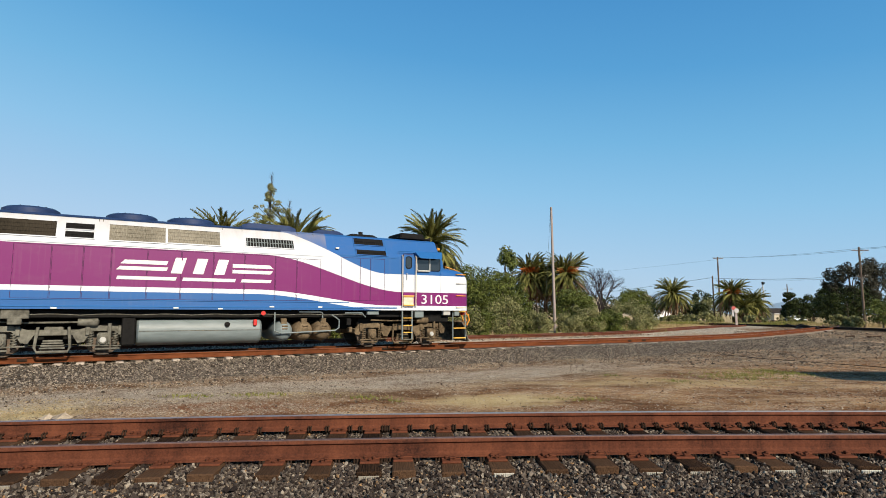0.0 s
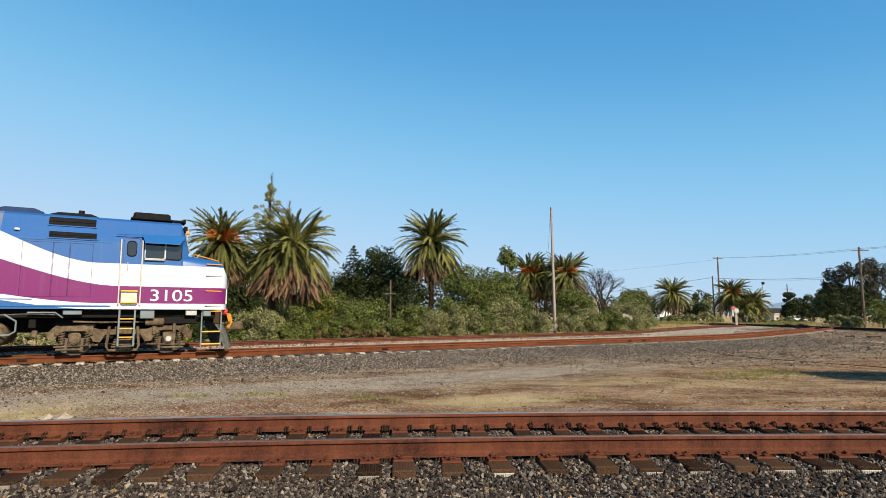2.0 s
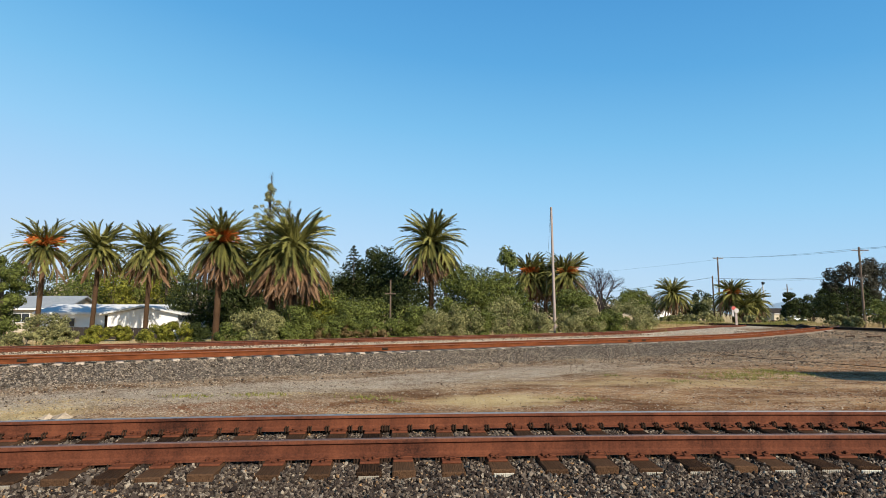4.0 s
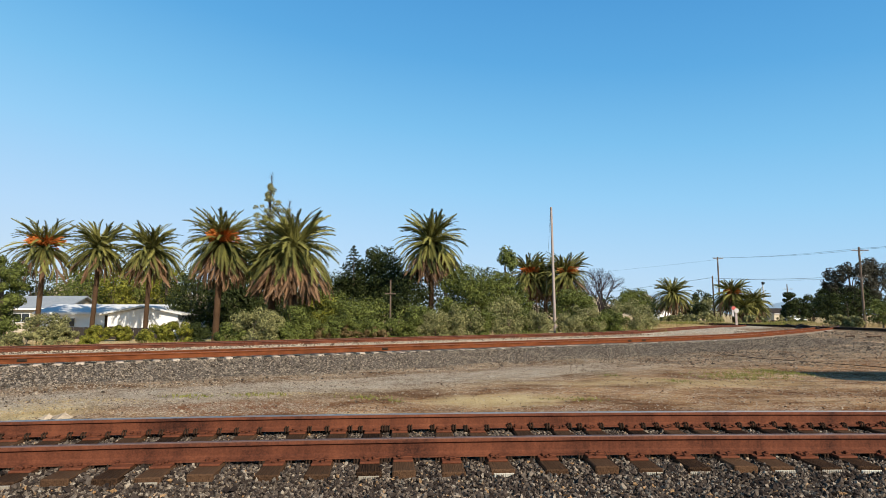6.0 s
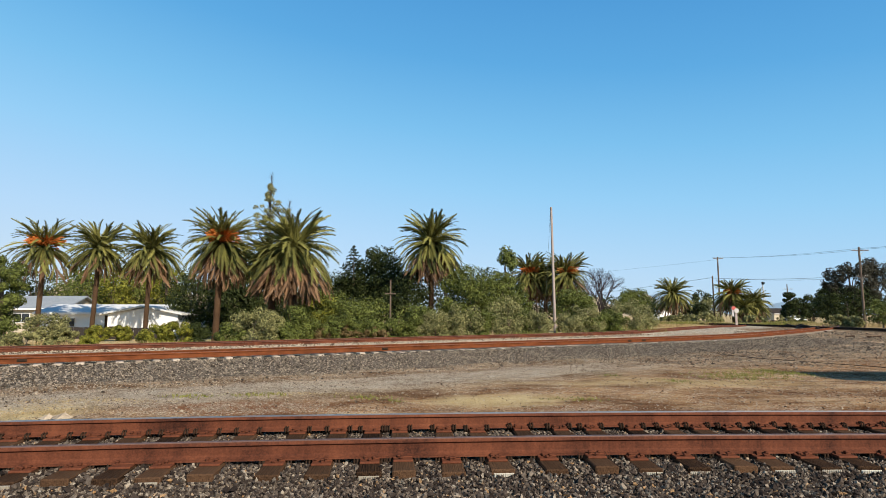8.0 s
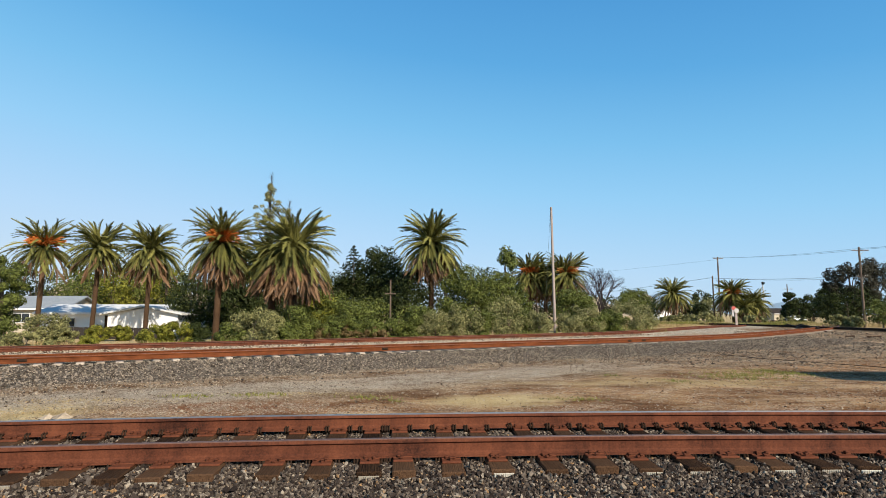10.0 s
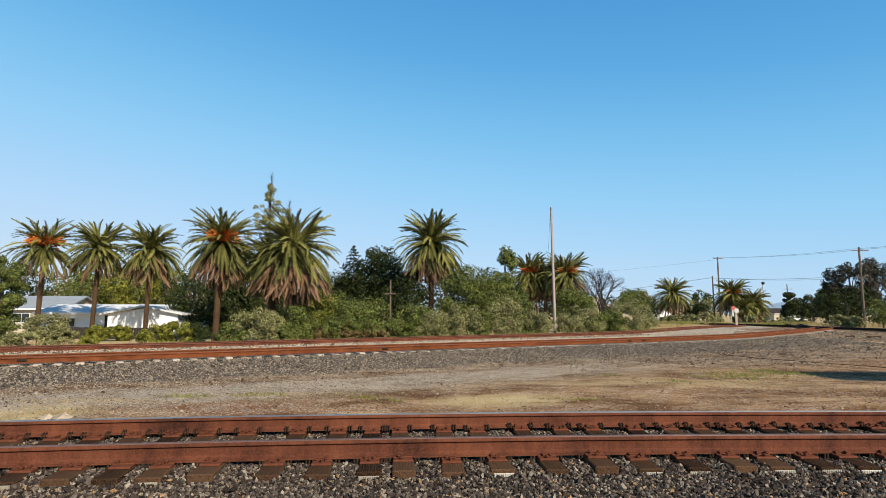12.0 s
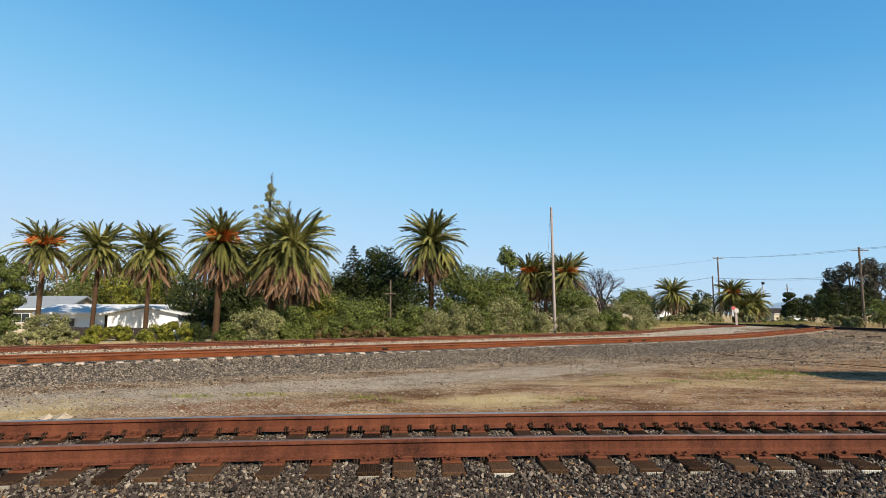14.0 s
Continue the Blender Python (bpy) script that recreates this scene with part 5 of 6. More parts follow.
tree(-11.29, 63, 6.9, 6.6, 0.61, LEAF_DARK, "dark trees massed behind the palms", n_leaf=7104, size=0.156, n=32)
tree(-5.24, 64, 8.6, 7.4, 0.59, LEAF_DARK, "dark trees massed behind the palms", n_leaf=7104, size=0.156, n=32)
tree(0.39, 66, 8.8, 7.4, 0.54, LEAF_DARK, "dark trees massed behind the palms", n_leaf=7104, size=0.156, n=32)
tree(4.89, 66, 7.6, 6.9, 0.54, LEAF_DARK, "dark trees massed behind the palms", n_leaf=7104, size=0.156, n=32)
tree(13.26, 82, 8.79, 5.94, 0.3, LEAF_DARK, "dark trees massed behind the palms", n_leaf=7104, size=0.156, n=32)
tree(18.49, 84, 7.36, 5.7, 0.3, LEAF_DARK, "dark trees massed behind the palms", n_leaf=7104, size=0.156, n=32)
tree(-14.26, 60, 6.43, 5.35, 0.67, LEAF_DARK, "dark trees massed behind the palms", n_leaf=7104, size=0.156, n=32)
tree(-18.35, 60, 7.01, 5.35, 0.67, LEAF_DARK, "dark trees massed behind the palms", n_leaf=7104, size=0.156, n=32)

# ---- bushes ----
bush(-12.22, 37, 3.6, 2.58, LEAF_GREY, "silvery grey-green bush beside the siding", 5600, 0.080, long=2.0)
bush(-11.25, 38, 2.22, 2.3, LEAF_GREY, "silvery grey-green bush beside the siding", 5600, 0.080, long=2.0)
bush(-0.57, 42, 2.86, 2.67, LEAF_GREY, "silvery grey-green bush beside the siding", 5600, 0.080, long=2.0)
bush(1.3, 43, 3.77, 2.89, LEAF_GREY, "silvery grey-green bush beside the siding", 5600, 0.080, long=2.0)
bush(4.76, 44, 3.43, 3.21, LEAF_GREY, "silvery grey-green bush beside the siding", 5600, 0.080, long=2.0)
bush(7.33, 44, 2.14, 2.18, LEAF_GREY, "silvery grey-green bush beside the siding", 5600, 0.080, long=2.0)
bush(11.74, 48, 3.74, 2.53, LEAF_GREY, "silvery grey-green bush beside the siding", 5600, 0.080, long=2.0)
bush(16.2, 51, 3.97, 2.82, LEAF_GREY, "silvery grey-green bush beside the siding", 5600, 0.080, long=2.0)
bush(18.38, 53, 2.58, 2.43, LEAF_GREY, "silvery grey-green bush beside the siding", 5600, 0.080, long=2.0)
bush(9.9, 46, 2.24, 2.01, LEAF_GREY, "silvery grey-green bush beside the siding", 5600, 0.080, long=2.0)
bush(-10.03, 39, 2.28, 2.62, LEAF_MID, "leafy green bush beside the siding", 5000, 0.085, long=1.8)
bush(-9.31, 40, 2.34, 2.24, LEAF_MID, "leafy green bush beside the siding", 5000, 0.085, long=1.8)
bush(-7.26, 40.5, 3.16, 2.01, LEAF_MID, "leafy green bush beside the siding", 5000, 0.085, long=1.8)
bush(-5.42, 41.5, 2.83, 2.01, LEAF_MID, "leafy green bush beside the siding", 5000, 0.085, long=1.8)
bush(-3.85, 42, 2.45, 1.85, LEAF_MID, "leafy green bush beside the siding", 5000, 0.085, long=1.8)
bush(-2.03, 42.5, 2.48, 1.85, LEAF_MID, "leafy green bush beside the siding", 5000, 0.085, long=1.8)
bush(0.25, 43, 2.09, 1.84, LEAF_MID, "leafy green bush beside the siding", 5000, 0.085, long=1.8)
bush(2.8, 43.5, 2.54, 2.35, LEAF_MID, "leafy green bush beside the siding", 5000, 0.085, long=1.8)
bush(6.33, 44.5, 2.6, 2.45, LEAF_MID, "leafy green bush beside the siding", 5000, 0.085, long=1.8)
bush(13.79, 49.5, 2.89, 2.21, LEAF_MID, "leafy green bush beside the siding", 5000, 0.085, long=1.8)
bush(-13.3, 36.5, 1.78, 1.86, LEAF_MID, "leafy green bush beside the siding", 5000, 0.085, long=1.8)
bush(14.37, 49, 2.86, 1.83, LEAF_MID, "leafy green bush beside the siding", 5000, 0.085, long=1.8)
bush(12.44, 48, 2.34, 1.74, LEAF_MID, "leafy green bush beside the siding", 5000, 0.085, long=1.8)
bush(-10.51, 38, 1.85, 1.67, LEAF_MID, "leafy green bush beside the siding", 5000, 0.085, long=1.8)
bush(-8.53, 40, 1.95, 1.46, LEAF_BROWN, "dry brown brush beside the siding", 2500, 0.1, long=2.6)
bush(-4.95, 41, 2.4, 1.25, LEAF_BROWN, "dry brown brush beside the siding", 2500, 0.1, long=2.6)
bush(-6.55, 41, 2.0, 1.45, LEAF_BROWN, "dry brown brush beside the siding", 2500, 0.1, long=2.6)
bush(-17.85, 36, 2.1, 1.51, LEAF_YELLOW, "low sunlit bush beside the track", 4500, 0.075, long=2.2)
bush(-16.91, 37, 2.38, 1.68, LEAF_YELLOW, "low sunlit bush beside the track", 4500, 0.075, long=2.2)
bush(-25.69, 38, 2.96, 2.16, LEAF_GREY, "low sunlit bush beside the track", 4500, 0.075, long=2.2)
bush(-23.76, 33, 2.89, 1.23, LEAF_GREY, "low sunlit bush beside the track", 4500, 0.075, long=2.2)
bush(-20.83, 34, 1.32, 0.94, LEAF_YELLOW, "low sunlit bush beside the track", 4500, 0.075, long=2.2)
bush(-24.77, 38, 1.85, 1.3, LEAF_GREY, "low sunlit bush beside the track", 4500, 0.075, long=2.2)
bush(-27.29, 46, 1.79, 1.3, LEAF_YELLOW, "low sunlit bush beside the track", 4500, 0.075, long=2.2)
bush(-25.5, 46, 1.79, 1.3, LEAF_YELLOW, "low sunlit bush beside the track", 4500, 0.075, long=2.2)
bush(-27.14, 36, 1.75, 1.86, LEAF_MID, "low sunlit bush beside the track", 4500, 0.075, long=2.2)
bush(-13.84, 37, 1.44, 1.32, LEAF_DARK, "low sunlit bush beside the track", 4500, 0.075, long=2.2)
bush(-15.99, 38, 1.63, 1.64, LEAF_DARK, "low sunlit bush beside the track", 4500, 0.075, long=2.2)
bush(55.6, 82, 3.2, 1.73, LEAF_GREY, "low dusty bush near the junction", 2200, 0.2, long=2.2)
bush(56.58, 80, 3.12, 1.58, LEAF_GREY, "low dusty bush near the junction", 2200, 0.2, long=2.2)
bush(43.13, 95, 5.55, 2.16, LEAF_GREY, "low dusty bush near the junction", 2200, 0.2, long=2.2)
bush(48.94, 92, 5.38, 1.7, LEAF_GREY, "low dusty bush near the junction", 2200, 0.2, long=2.2)
bush(41.5, 100, 4.87, 2.07, LEAF_GREY, "low dusty bush near the junction", 2200, 0.2, long=2.2)
bush(39.85, 102, 3.97, 1.67, LEAF_GREY, "low dusty bush near the junction", 2200, 0.2, long=2.2)
bush(58.81, 98, 4.77, 1.49, LEAF_GREY, "low dusty bush near the junction", 2200, 0.2, long=2.2)


# ---- houses, fence, car ----
def low_house(x, y, turn, w, d, eave, ridge, wall_m, roof_m, label, windows, door=None):
    h = thing("house", pose(x, y, height(x, y) - 0.05, 0, 0, turn), label, "house")
    t = 0.18
    g = Geo()
    for s in (-1, 1):
        g.prism([(-d / 2, 0), (d / 2, 0), (d / 2, eave), (0, ridge - 0.12), (-d / 2, eave)], s * (w / 2 - t), s * w / 2, "x")
        g.box((0, s * (d / 2 - t / 2), eave / 2), (w - 2 * t, t, eave))
    part("wall", g, wall_m, h)
    r = Geo()
    o = 0.5
    drop = (ridge - eave) / (d / 2) * o
    for s in (-1, 1):
        r.loft([[(xx, 0, ridge), (xx, s * (d / 2 + o), eave - drop), (xx, s * (d / 2 + o), eave - drop + 0.16), (xx, 0, ridge + 0.16)] for xx in (-w / 2 - o, w / 2 + o)])
    rf = part("roof", r, roof_m, h)
    for s in (-1, 1):
        part("fascia", Geo().box((0, s * (d / 2 + o + 0.02), eave - drop + 0.06), (w + 2 * o, 0.04, 0.22), ch=0.01), WHITE, rf, "white fascia board")
    for k, (wx, wz, ww, wh) in enumerate(windows):
        win = part("window", Geo().box((wx, -d / 2 - 0.02, wz), (ww, 0.05, wh)), GLASS, h)
        f = Geo()
        for a, b, c, e in ((wx, wz + wh / 2, ww + 0.12, 0.07), (wx, wz - wh / 2, ww + 0.12, 0.07), (wx - ww / 2, wz, 0.07, wh), (wx + ww / 2, wz, 0.07, wh), (wx, wz, 0.05, wh)):
            f.box((a, -d / 2 - 0.04, b), (c, 0.06, e), ch=0.01)
        part("window_frame", f, WHITE, win)
    if door:
        dr = part("door", Geo().box((door, -d / 2 - 0.02, 1.0), (0.9, 0.06, 2.0), ch=0.01), TIE, h, "dark front door")
        part("door_frame", Geo().box((door - 0.5, -d / 2 - 0.03, 1.02), (0.08, 0.08, 2.1)).box((door + 0.5, -d / 2 - 0.03, 1.02), (0.08, 0.08, 2.1)), WHITE, dr)
    return h


low_house(-36.0, 64, 8, 11.5, 8, 2.25, 3.05, STUCCO, ROOFGREY, "long low white house with a pale roof", ((-3.2, 1.3, 1.6, 0.9), (3.6, 1.35, 1.3, 0.9)), 0.9)
low_house(-29.5, 60.5, 94, 8.0, 6.6, 2.2, 2.85, STUCCO, ROOFGREY, "low white gabled house wing with a pale roof", ((-1.5, 1.3, 1.2, 0.9),))
low_house(-50.5, 72, 4, 11, 8, 2.9, 4.3, TANWALL, SLATE, "tan house with a blue-grey roof behind bushes", ((-2.6, 1.75, 2.6, 1.1), (0.8, 1.75, 1.8, 1.1)))
low_house(55.2, 150, -50, 5, 5, 2.6, 5.0, STUCCO, SLATE, "small white house among far palms", ((0, 2.2, 1.2, 1.1),))
low_house(115, 200, 15, 9, 7, 2.2, 3.8, TANWALL, FENCE, "far brown-roofed house behind the junction", ((0, 1.6, 1.4, 1.0),))


def fence(x0, x1, y, h, label):
    f = thing("fence", pose(0, 0, 0), label, "fence")
    n = int((x1 - x0) / 0.42)
    me = None
    for i in range(n):
        x = x0 + 0.42 * i
        if me is None:
            me = mesh_of("board", Geo().box((0, 0, h / 2), (0.40, 0.03, h), ch=0.006), FENCE)
        b = new("board", me)
        b.parent = f
        b.matrix_basis = pose(x, y, height(x, y) - 0.05 + rng.uniform(-0.03, 0.03), 0, 0, rng.uniform(-1, 1))
    part("fence_rail", Geo().box(((x0 + x1) / 2, y + 0.05, height(x0, y) + h * 0.75), (x1 - x0, 0.06, 0.09)).box(((x0 + x1) / 2, y + 0.05, height(x0, y) + h * 0.3), (x1 - x0, 0.06, 0.09)), FENCE, f)
    return f


fence(-33.0, -22.5, 49.0, 1.05, "dark weathered board fence before the white house")


def parked_car(x, y, turn, label):
    c = thing("car", pose(x, y, height(x, y), 0, 0, turn), label, "car")
    prof = [(-2.1, 0.35), (-2.15, 0.75), (-1.9, 0.95), (-1.3, 1.0), (-0.7, 1.42), (0.6, 1.45), (1.3, 1.02), (2.0, 0.9), (2.15, 0.6), (2.1, 0.35)]
    part("body", Geo().loft([[(a * k, s, 0.35 + (b - 0.35) * k2) for a, b in prof] for s, k, k2 in ((-0.85, 0.97, 0.96), (-0.75, 1, 1), (0.75, 1, 1), (0.85, 0.97, 0.96))]), CARWHITE, c, smooth=True)
    for s in (-1, 1):
        part("window", Geo().prism([(-1.1, 1.0), (-0.65, 1.33), (0.5, 1.35), (1.05, 1.02)], s * 0.845, s * 0.865), GLASS, c)
        for a in (-1.3, 1.3):
            part("wheel", Geo().tube([(a, s * 0.62, 0.31), (a, s * 0.86, 0.31)], 0.31, 16), BLACK, c, smooth=True)
    return c


parked_car(-23.3, 58.5, 35, "white car parked beside the palm trees")
parked_car(82.0, 135.0, 5, "pale car parked beyond the junction")


# ---- poles, wires, signals ----
def pole(x, y, top, r, material, label, arms=(), lean=0.0, name="utility_pole", knobs=True):
    z0 = height(x, y) - 0.1
    p = thing(name, pose(x, y, z0, 0, lean, 0), label, "utility pole")
    h = top - z0
    part("post", Geo().tube([(0, 0, 0), (0, 0, h * 0.5), (0, 0, h)], [r, r * 0.88, r * 0.72], 12), material, p, smooth=True)
    for z, w in arms:
        a = part("crossarm", Geo().box((0, -r - 0.04, h - z), (w, 0.09, 0.10), ch=0.015), material, p)
        if not knobs:
            continue
        for k in (-0.46, -0.3, 0.3, 0.46):
            part("insulator", Geo().tube([(w * k, -r - 0.04, h - z + 0.06), (w * k, -r - 0.04, h - z + 0.16), (w * k, -r - 0.04, h - z + 0.22)], [0.02, 0.05, 0.03], 7), RIM, a)
        part("brace", Geo().tube([(-w * 0.25, -r - 0.05, h - z), (0, -r - 0.02, h - z - 0.6)], 0.02, 5).tube([(w * 0.25, -r - 0.05, h - z), (0, -r - 0.02, h - z - 0.6)], 0.02, 5), RIM, a)
    return p


pole(9.25, 48, 10.75, 0.125, POLE, "tall bare weathered wooden pole among bushes", lean=-0.6)
pole(-4.0, 44, 4.35, 0.08, POLEDARK, "short old wooden pole with one crossarm", ((1.05, 0.85),), knobs=False)
P_A = pole(58.1, 80, 11.1, 0.17, POLEDARK, "dark wooden utility pole with crossarms beside the track", ((0.5, 2.4), (4.1, 1.6)))
P_B = pole(51.2, 107, 12.4, 0.17, POLEDARK, "dark wooden utility pole with a crossarm", ((0.3, 1.8),))
P_C = pole(49.6, 106, 8.8, 0.15, POLEDARK, "shorter dark wooden pole")
P_D = pole(99.0, 166, 10.4, 0.18, POLEDARK, "far dark pole with a crossarm", ((1.4, 2.9),))


def wires(points, label, sag=0.9, r=0.013):
    w = thing("overhead_wire", pose(0, 0, 0), label, "wire")
    for a, b in points:
        a, b = Vector(a), Vector(b)
        part("strand", Geo().tube([a.lerp(b, k / 14) - Vector((0, 0, sag * 4 * (k / 14) * (1 - k / 14))) for k in range(15)], r, 4), WIRE, w)
    return w


wires([((58.1 + k, 79.8, 10.8), (51.2 + k, 106.8, 12.3)) for k in (-1.0, 1.0)] + [((58.1 + k, 79.8, 10.8), (72 + k, 50, 11.2)) for k in (-1.0, 1.0)], "thin power lines between the wooden poles", 0.35, 0.02)
wires([((58.1, 79.8, 7.1), (51.2, 107, 8.4)), ((58.1, 79.8, 6.7), (49.6, 106, 8.4)), ((58.1, 79.8, 7.0), (72, 50, 7.4)), ((49.6, 106, 8.5), (14, 130, 4.2))], "telephone cables between the wooden poles", 0.3, 0.03)
wires([((51.2, 107, 11.9), (-10, 190, 11.5))], "thin power line to the horizon", 0.8)
wires([((9.05, 48, 10.4), (8.4, 47.8, 2.0))], "slack guy wire on the bare pole", 0.3, 0.010)


def signal_mast(x, y):
    z0 = height(x, y)
    s = thing("signal_mast", pose(x, y, z0), "grey railway signal mast with round black heads", "signal")
    part("mast", Geo().tube([(0, 0, 0), (0, 0, 9.0)], [0.14, 0.11], 10), RIM, s, smooth=True)
    for z in (8.7, 5.9):
        hd = part("signal_head", Geo().tube([(0.0, -0.15, z), (0, -0.25, z)], 0.34, 18).box((0, 0.05, z), (0.35, 0.4, 0.6), ch=0.05), BLACK, s, "round black signal head", smooth=True)
        part("lens", Geo().tube([(0, -0.25, z), (0, -0.42, z)], [0.14, 0.16], 12), GLASS, hd)
    ld = Geo()
    for a in (-0.2, 0.2):
        ld.tube([(0.3, a, 0.1), (0.3, a, 6.6)], 0.025, 5)
    for k in range(20):
        ld.tube([(0.3, -0.2, 0.4 + 0.3 * k), (0.3, 0.2, 0.4 + 0.3 * k)], 0.018, 4)
    part("ladder", ld, RIM, s)
    return s


signal_mast(73.2, 132)
post = thing("signal_post", pose(70.5, 134, height(70.5, 134)), "thin grey signal post near the junction", "signal")
part("mast", Geo().tube([(0, 0, 0), (0, 0, 4.6)], 0.09, 8), RIM, post)
part("bracket", Geo().tube([(0, 0, 4.5), (0.1, 0, 5.4), (0.3, 0, 5.7)], 0.05, 6), RIM, post)

sign = thing("track_sign", pose(37.3, 74, height(37.3, 74) - 0.05), "round white trackside sign and a red one on a grey post", "sign")
part("post", Geo().box((0.12, 0.06, 1.0), (0.30, 0.12, 2.0), ch=0.02), POLE, sign)
disc = part("disc", Geo().tube([(0.14, -0.04, 2.02), (0.14, -0.08, 2.02)], 0.27, 24), SIGNWHITE, sign, "round white sign plate", smooth=True)
part("rim", hoop(Geo(), [(0.14 + 0.27 * math.cos(k * math.pi / 12), 2.02 + 0.27 * math.sin(k * math.pi / 12)) for k in range(24)], -0.10, -0.03, 0.03), RIM, disc, "grey metal rim")
part("red_plate", Geo().prism([(-0.14 + 0.30 * math.cos(radians(22.5 + 45 * k)), 2.34 + 0.26 * math.sin(radians(22.5 + 45 * k))) for k in range(8)], 0.02, 0.05), FADED, sign, "faded red eight-sided plate")
part("white_plate", Geo().box((-0.26, 0.04, 1.75), (0.26, 0.03, 0.9), ch=0.01), SIGNWHITE, sign, "weathered white board")

bare = thing("bare_tree", pose(19.2, 70, height(19.2, 70)), "leafless grey tree with fine twigs", "tree")


def branch(g, p, d, length, r, level):
    q = p + d * length * 0.55 + Vector(rng.normal(size=3)) * length * 0.06
    e = p + d * length
    g.tube([p, q, e], [r, r * 0.8, r * 0.6], 3 if level > 3 else 6, cap=False)
    if level >= 7:
        return
    for k in range(3):
        a = (d + Vector(rng.normal(size=3)) * 0.40 + Vector((0, 0, 0.05))).normalized()
        branch(g, p.lerp(e, rng.uniform(0.55, 1.0)), a, length * rng.uniform(0.58, 0.76), r * 0.62, level + 1)


g = Geo()
for k in (-0.13, 0.05):
    branch(g, Vector((0, 0, 0)), Vector((k, 0.1 * k, 1)).normalized(), 3.3, 0.13, 1)
part("trunk", g, GREYBARK, bare)

# ---- far hills ----
def ridge(name, y, x0, x1, tall, wave, material, label, depth=120):
    g = Geo()
    n = 60
    rings = []
    for i in range(n + 1):
        x = x0 + (x1 - x0) * i / n
        e = math.sin(math.pi * i / n) ** 0.6
        h = tall * e * (0.75 + 0.25 * math.sin(i * wave) + 0.1 * math.sin(i * wave * 2.7 + 1))
        rings.append([(x, y - depth, -3), (x, y - depth * 0.4, h * 0.55), (x, y, h), (x, y + depth, -3)])
    g.loft(rings, closed=False, cap=False)
    return tagged(part(name, g, material, None, smooth=True), label, "hills", kind="structure")


ridge("backdrop_hill", 700, -560, -120, 52, 0.5, HILL, "dry tan hills in the distance")
ridge("backdrop_hill_low", 900, 100, 420, 34, 0.35, HILL, "low tan hill in the distance")
ridge("backdrop_ridge", 2600, 60, 2300, 92, 0.3, FARHILL, "hazy blue mountain ridge on the horizon", 300)

# ---- a made-up roof on posts, added out of view to shade the ground ----
shade = thing("unseen_shade_caster", pose(19.0, 12.5, 0), "plain grey roof on posts, added out of view to cast a shadow", "shelter", kind="structure")
part("roof_slab", Geo().box((0, 0, 3.0), (11.4, 2.1, 0.2), ch=0.02), TANWALL, shade)
for dx in (1.0, 5.2):
    for dy in (-0.9, 0.9):
        part("post", Geo().box((dx, dy, 1.45), (0.14, 0.14, 2.95), ch=0.01), TANWALL, shade)


# ---- tracks ----
def track(name, line, label, x0, x1, rust, head_near, head_far):
    t = thing(name, pose(0, 0, 0), label, "railroad track", kind="structure")
    c = clipped(line, x0, x1)
    rail(c, -0.7525, RAIL_TOP, rust, t, head_near)
    rail(c, 0.7525, RAIL_TOP, rust, t, head_far)
    return t


near_track = track("near_track", NEAR, "rusty railroad track on dark wooden ties in ballast", -30, 40, RUST, DULLHEAD, POLISHED)
far_track = track("far_track", FAR, "rust-orange railroad track curving away on pale ties", -80, 60, RUST_ORANGE, DULLHEAD, DULLHEAD)
siding_track = track("siding_track", SIDING, "rusty siding track in pale gravel", -60, 40, RUST, DULLHEAD, DULLHEAD)
main_track = track("main_track", MAIN, "dark main line track running off at the junction", 20, 90, CLIP, CLIP, CLIP)


branch_track = track("branch_track", BRANCH, "dark straight track running off beyond the junction", 20, 95, CLIP, CLIP, CLIP)


def s_at(line, x):
    seg = np.diff(line, axis=0)
    run = np.concatenate([[0], np.cumsum(np.hypot(seg[:, 0], seg[:, 1]))])
    return float(np.interp(x, line[:, 0], run))


# near ties: uneven spacing, each with end plate, tie plates, spikes and anchors
fronts = [-3.88, -3.43, -3.03, -2.54, -1.91, -1.41, -0.95, -0.60, -0.05, 0.41, 0.98, 1.50, 1.94, 2.48, 2.96, 3.36, 3.81, 4.26]
fronts = [-3.88 - 0.47 * k for k in range(8, 0, -1)] + fronts + [4.26 + 0.49 * k for k in range(1, 8)]
tie_me = [mesh_of("tie", Geo().box((0, 0.02 * k, -0.09), (0.228 + 0.01 * k, 2.56, 0.18), ch=0.012), TIE) for k in range(3)]
plate_me = mesh_of("tie_plate", Geo().box((0, 0, 0.011), (0.20, 0.40, 0.022), ch=0.005).box((0, -0.085, 0.026), (0.20, 0.02, 0.012), ch=0.003), RUST)
sp = Geo()
sp.box((0, 0, 0.030), (0.018, 0.018, 0.06)).box((0, 0.008, 0.064), (0.036, 0.048, 0.020), ch=0.007)
spike_me = mesh_of("spike", sp, RUST)
an = Geo()
for k in (-0.016, 0.016):
    an.tube([(k, 0.08, -0.028), (k, -0.075, -0.034), (k, -0.098, -0.012), (k, -0.085, 0.030), (k, -0.05, 0.040), (k * 0.5, -0.03, 0.022)], 0.011, 5)
anchor_me = mesh_of("rail_anchor", an, CLIP)
eg = Geo()
for k in range(9):
    eg.box((-0.088 + 0.022 * k, 0, 0), (0.013, 0.012, 0.105), ch=0.003)
eg.box((0, 0.006, 0), (0.20, 0.006, 0.11))
end_me = mesh_of("end_plate", eg, TIE_END)
TIES = []
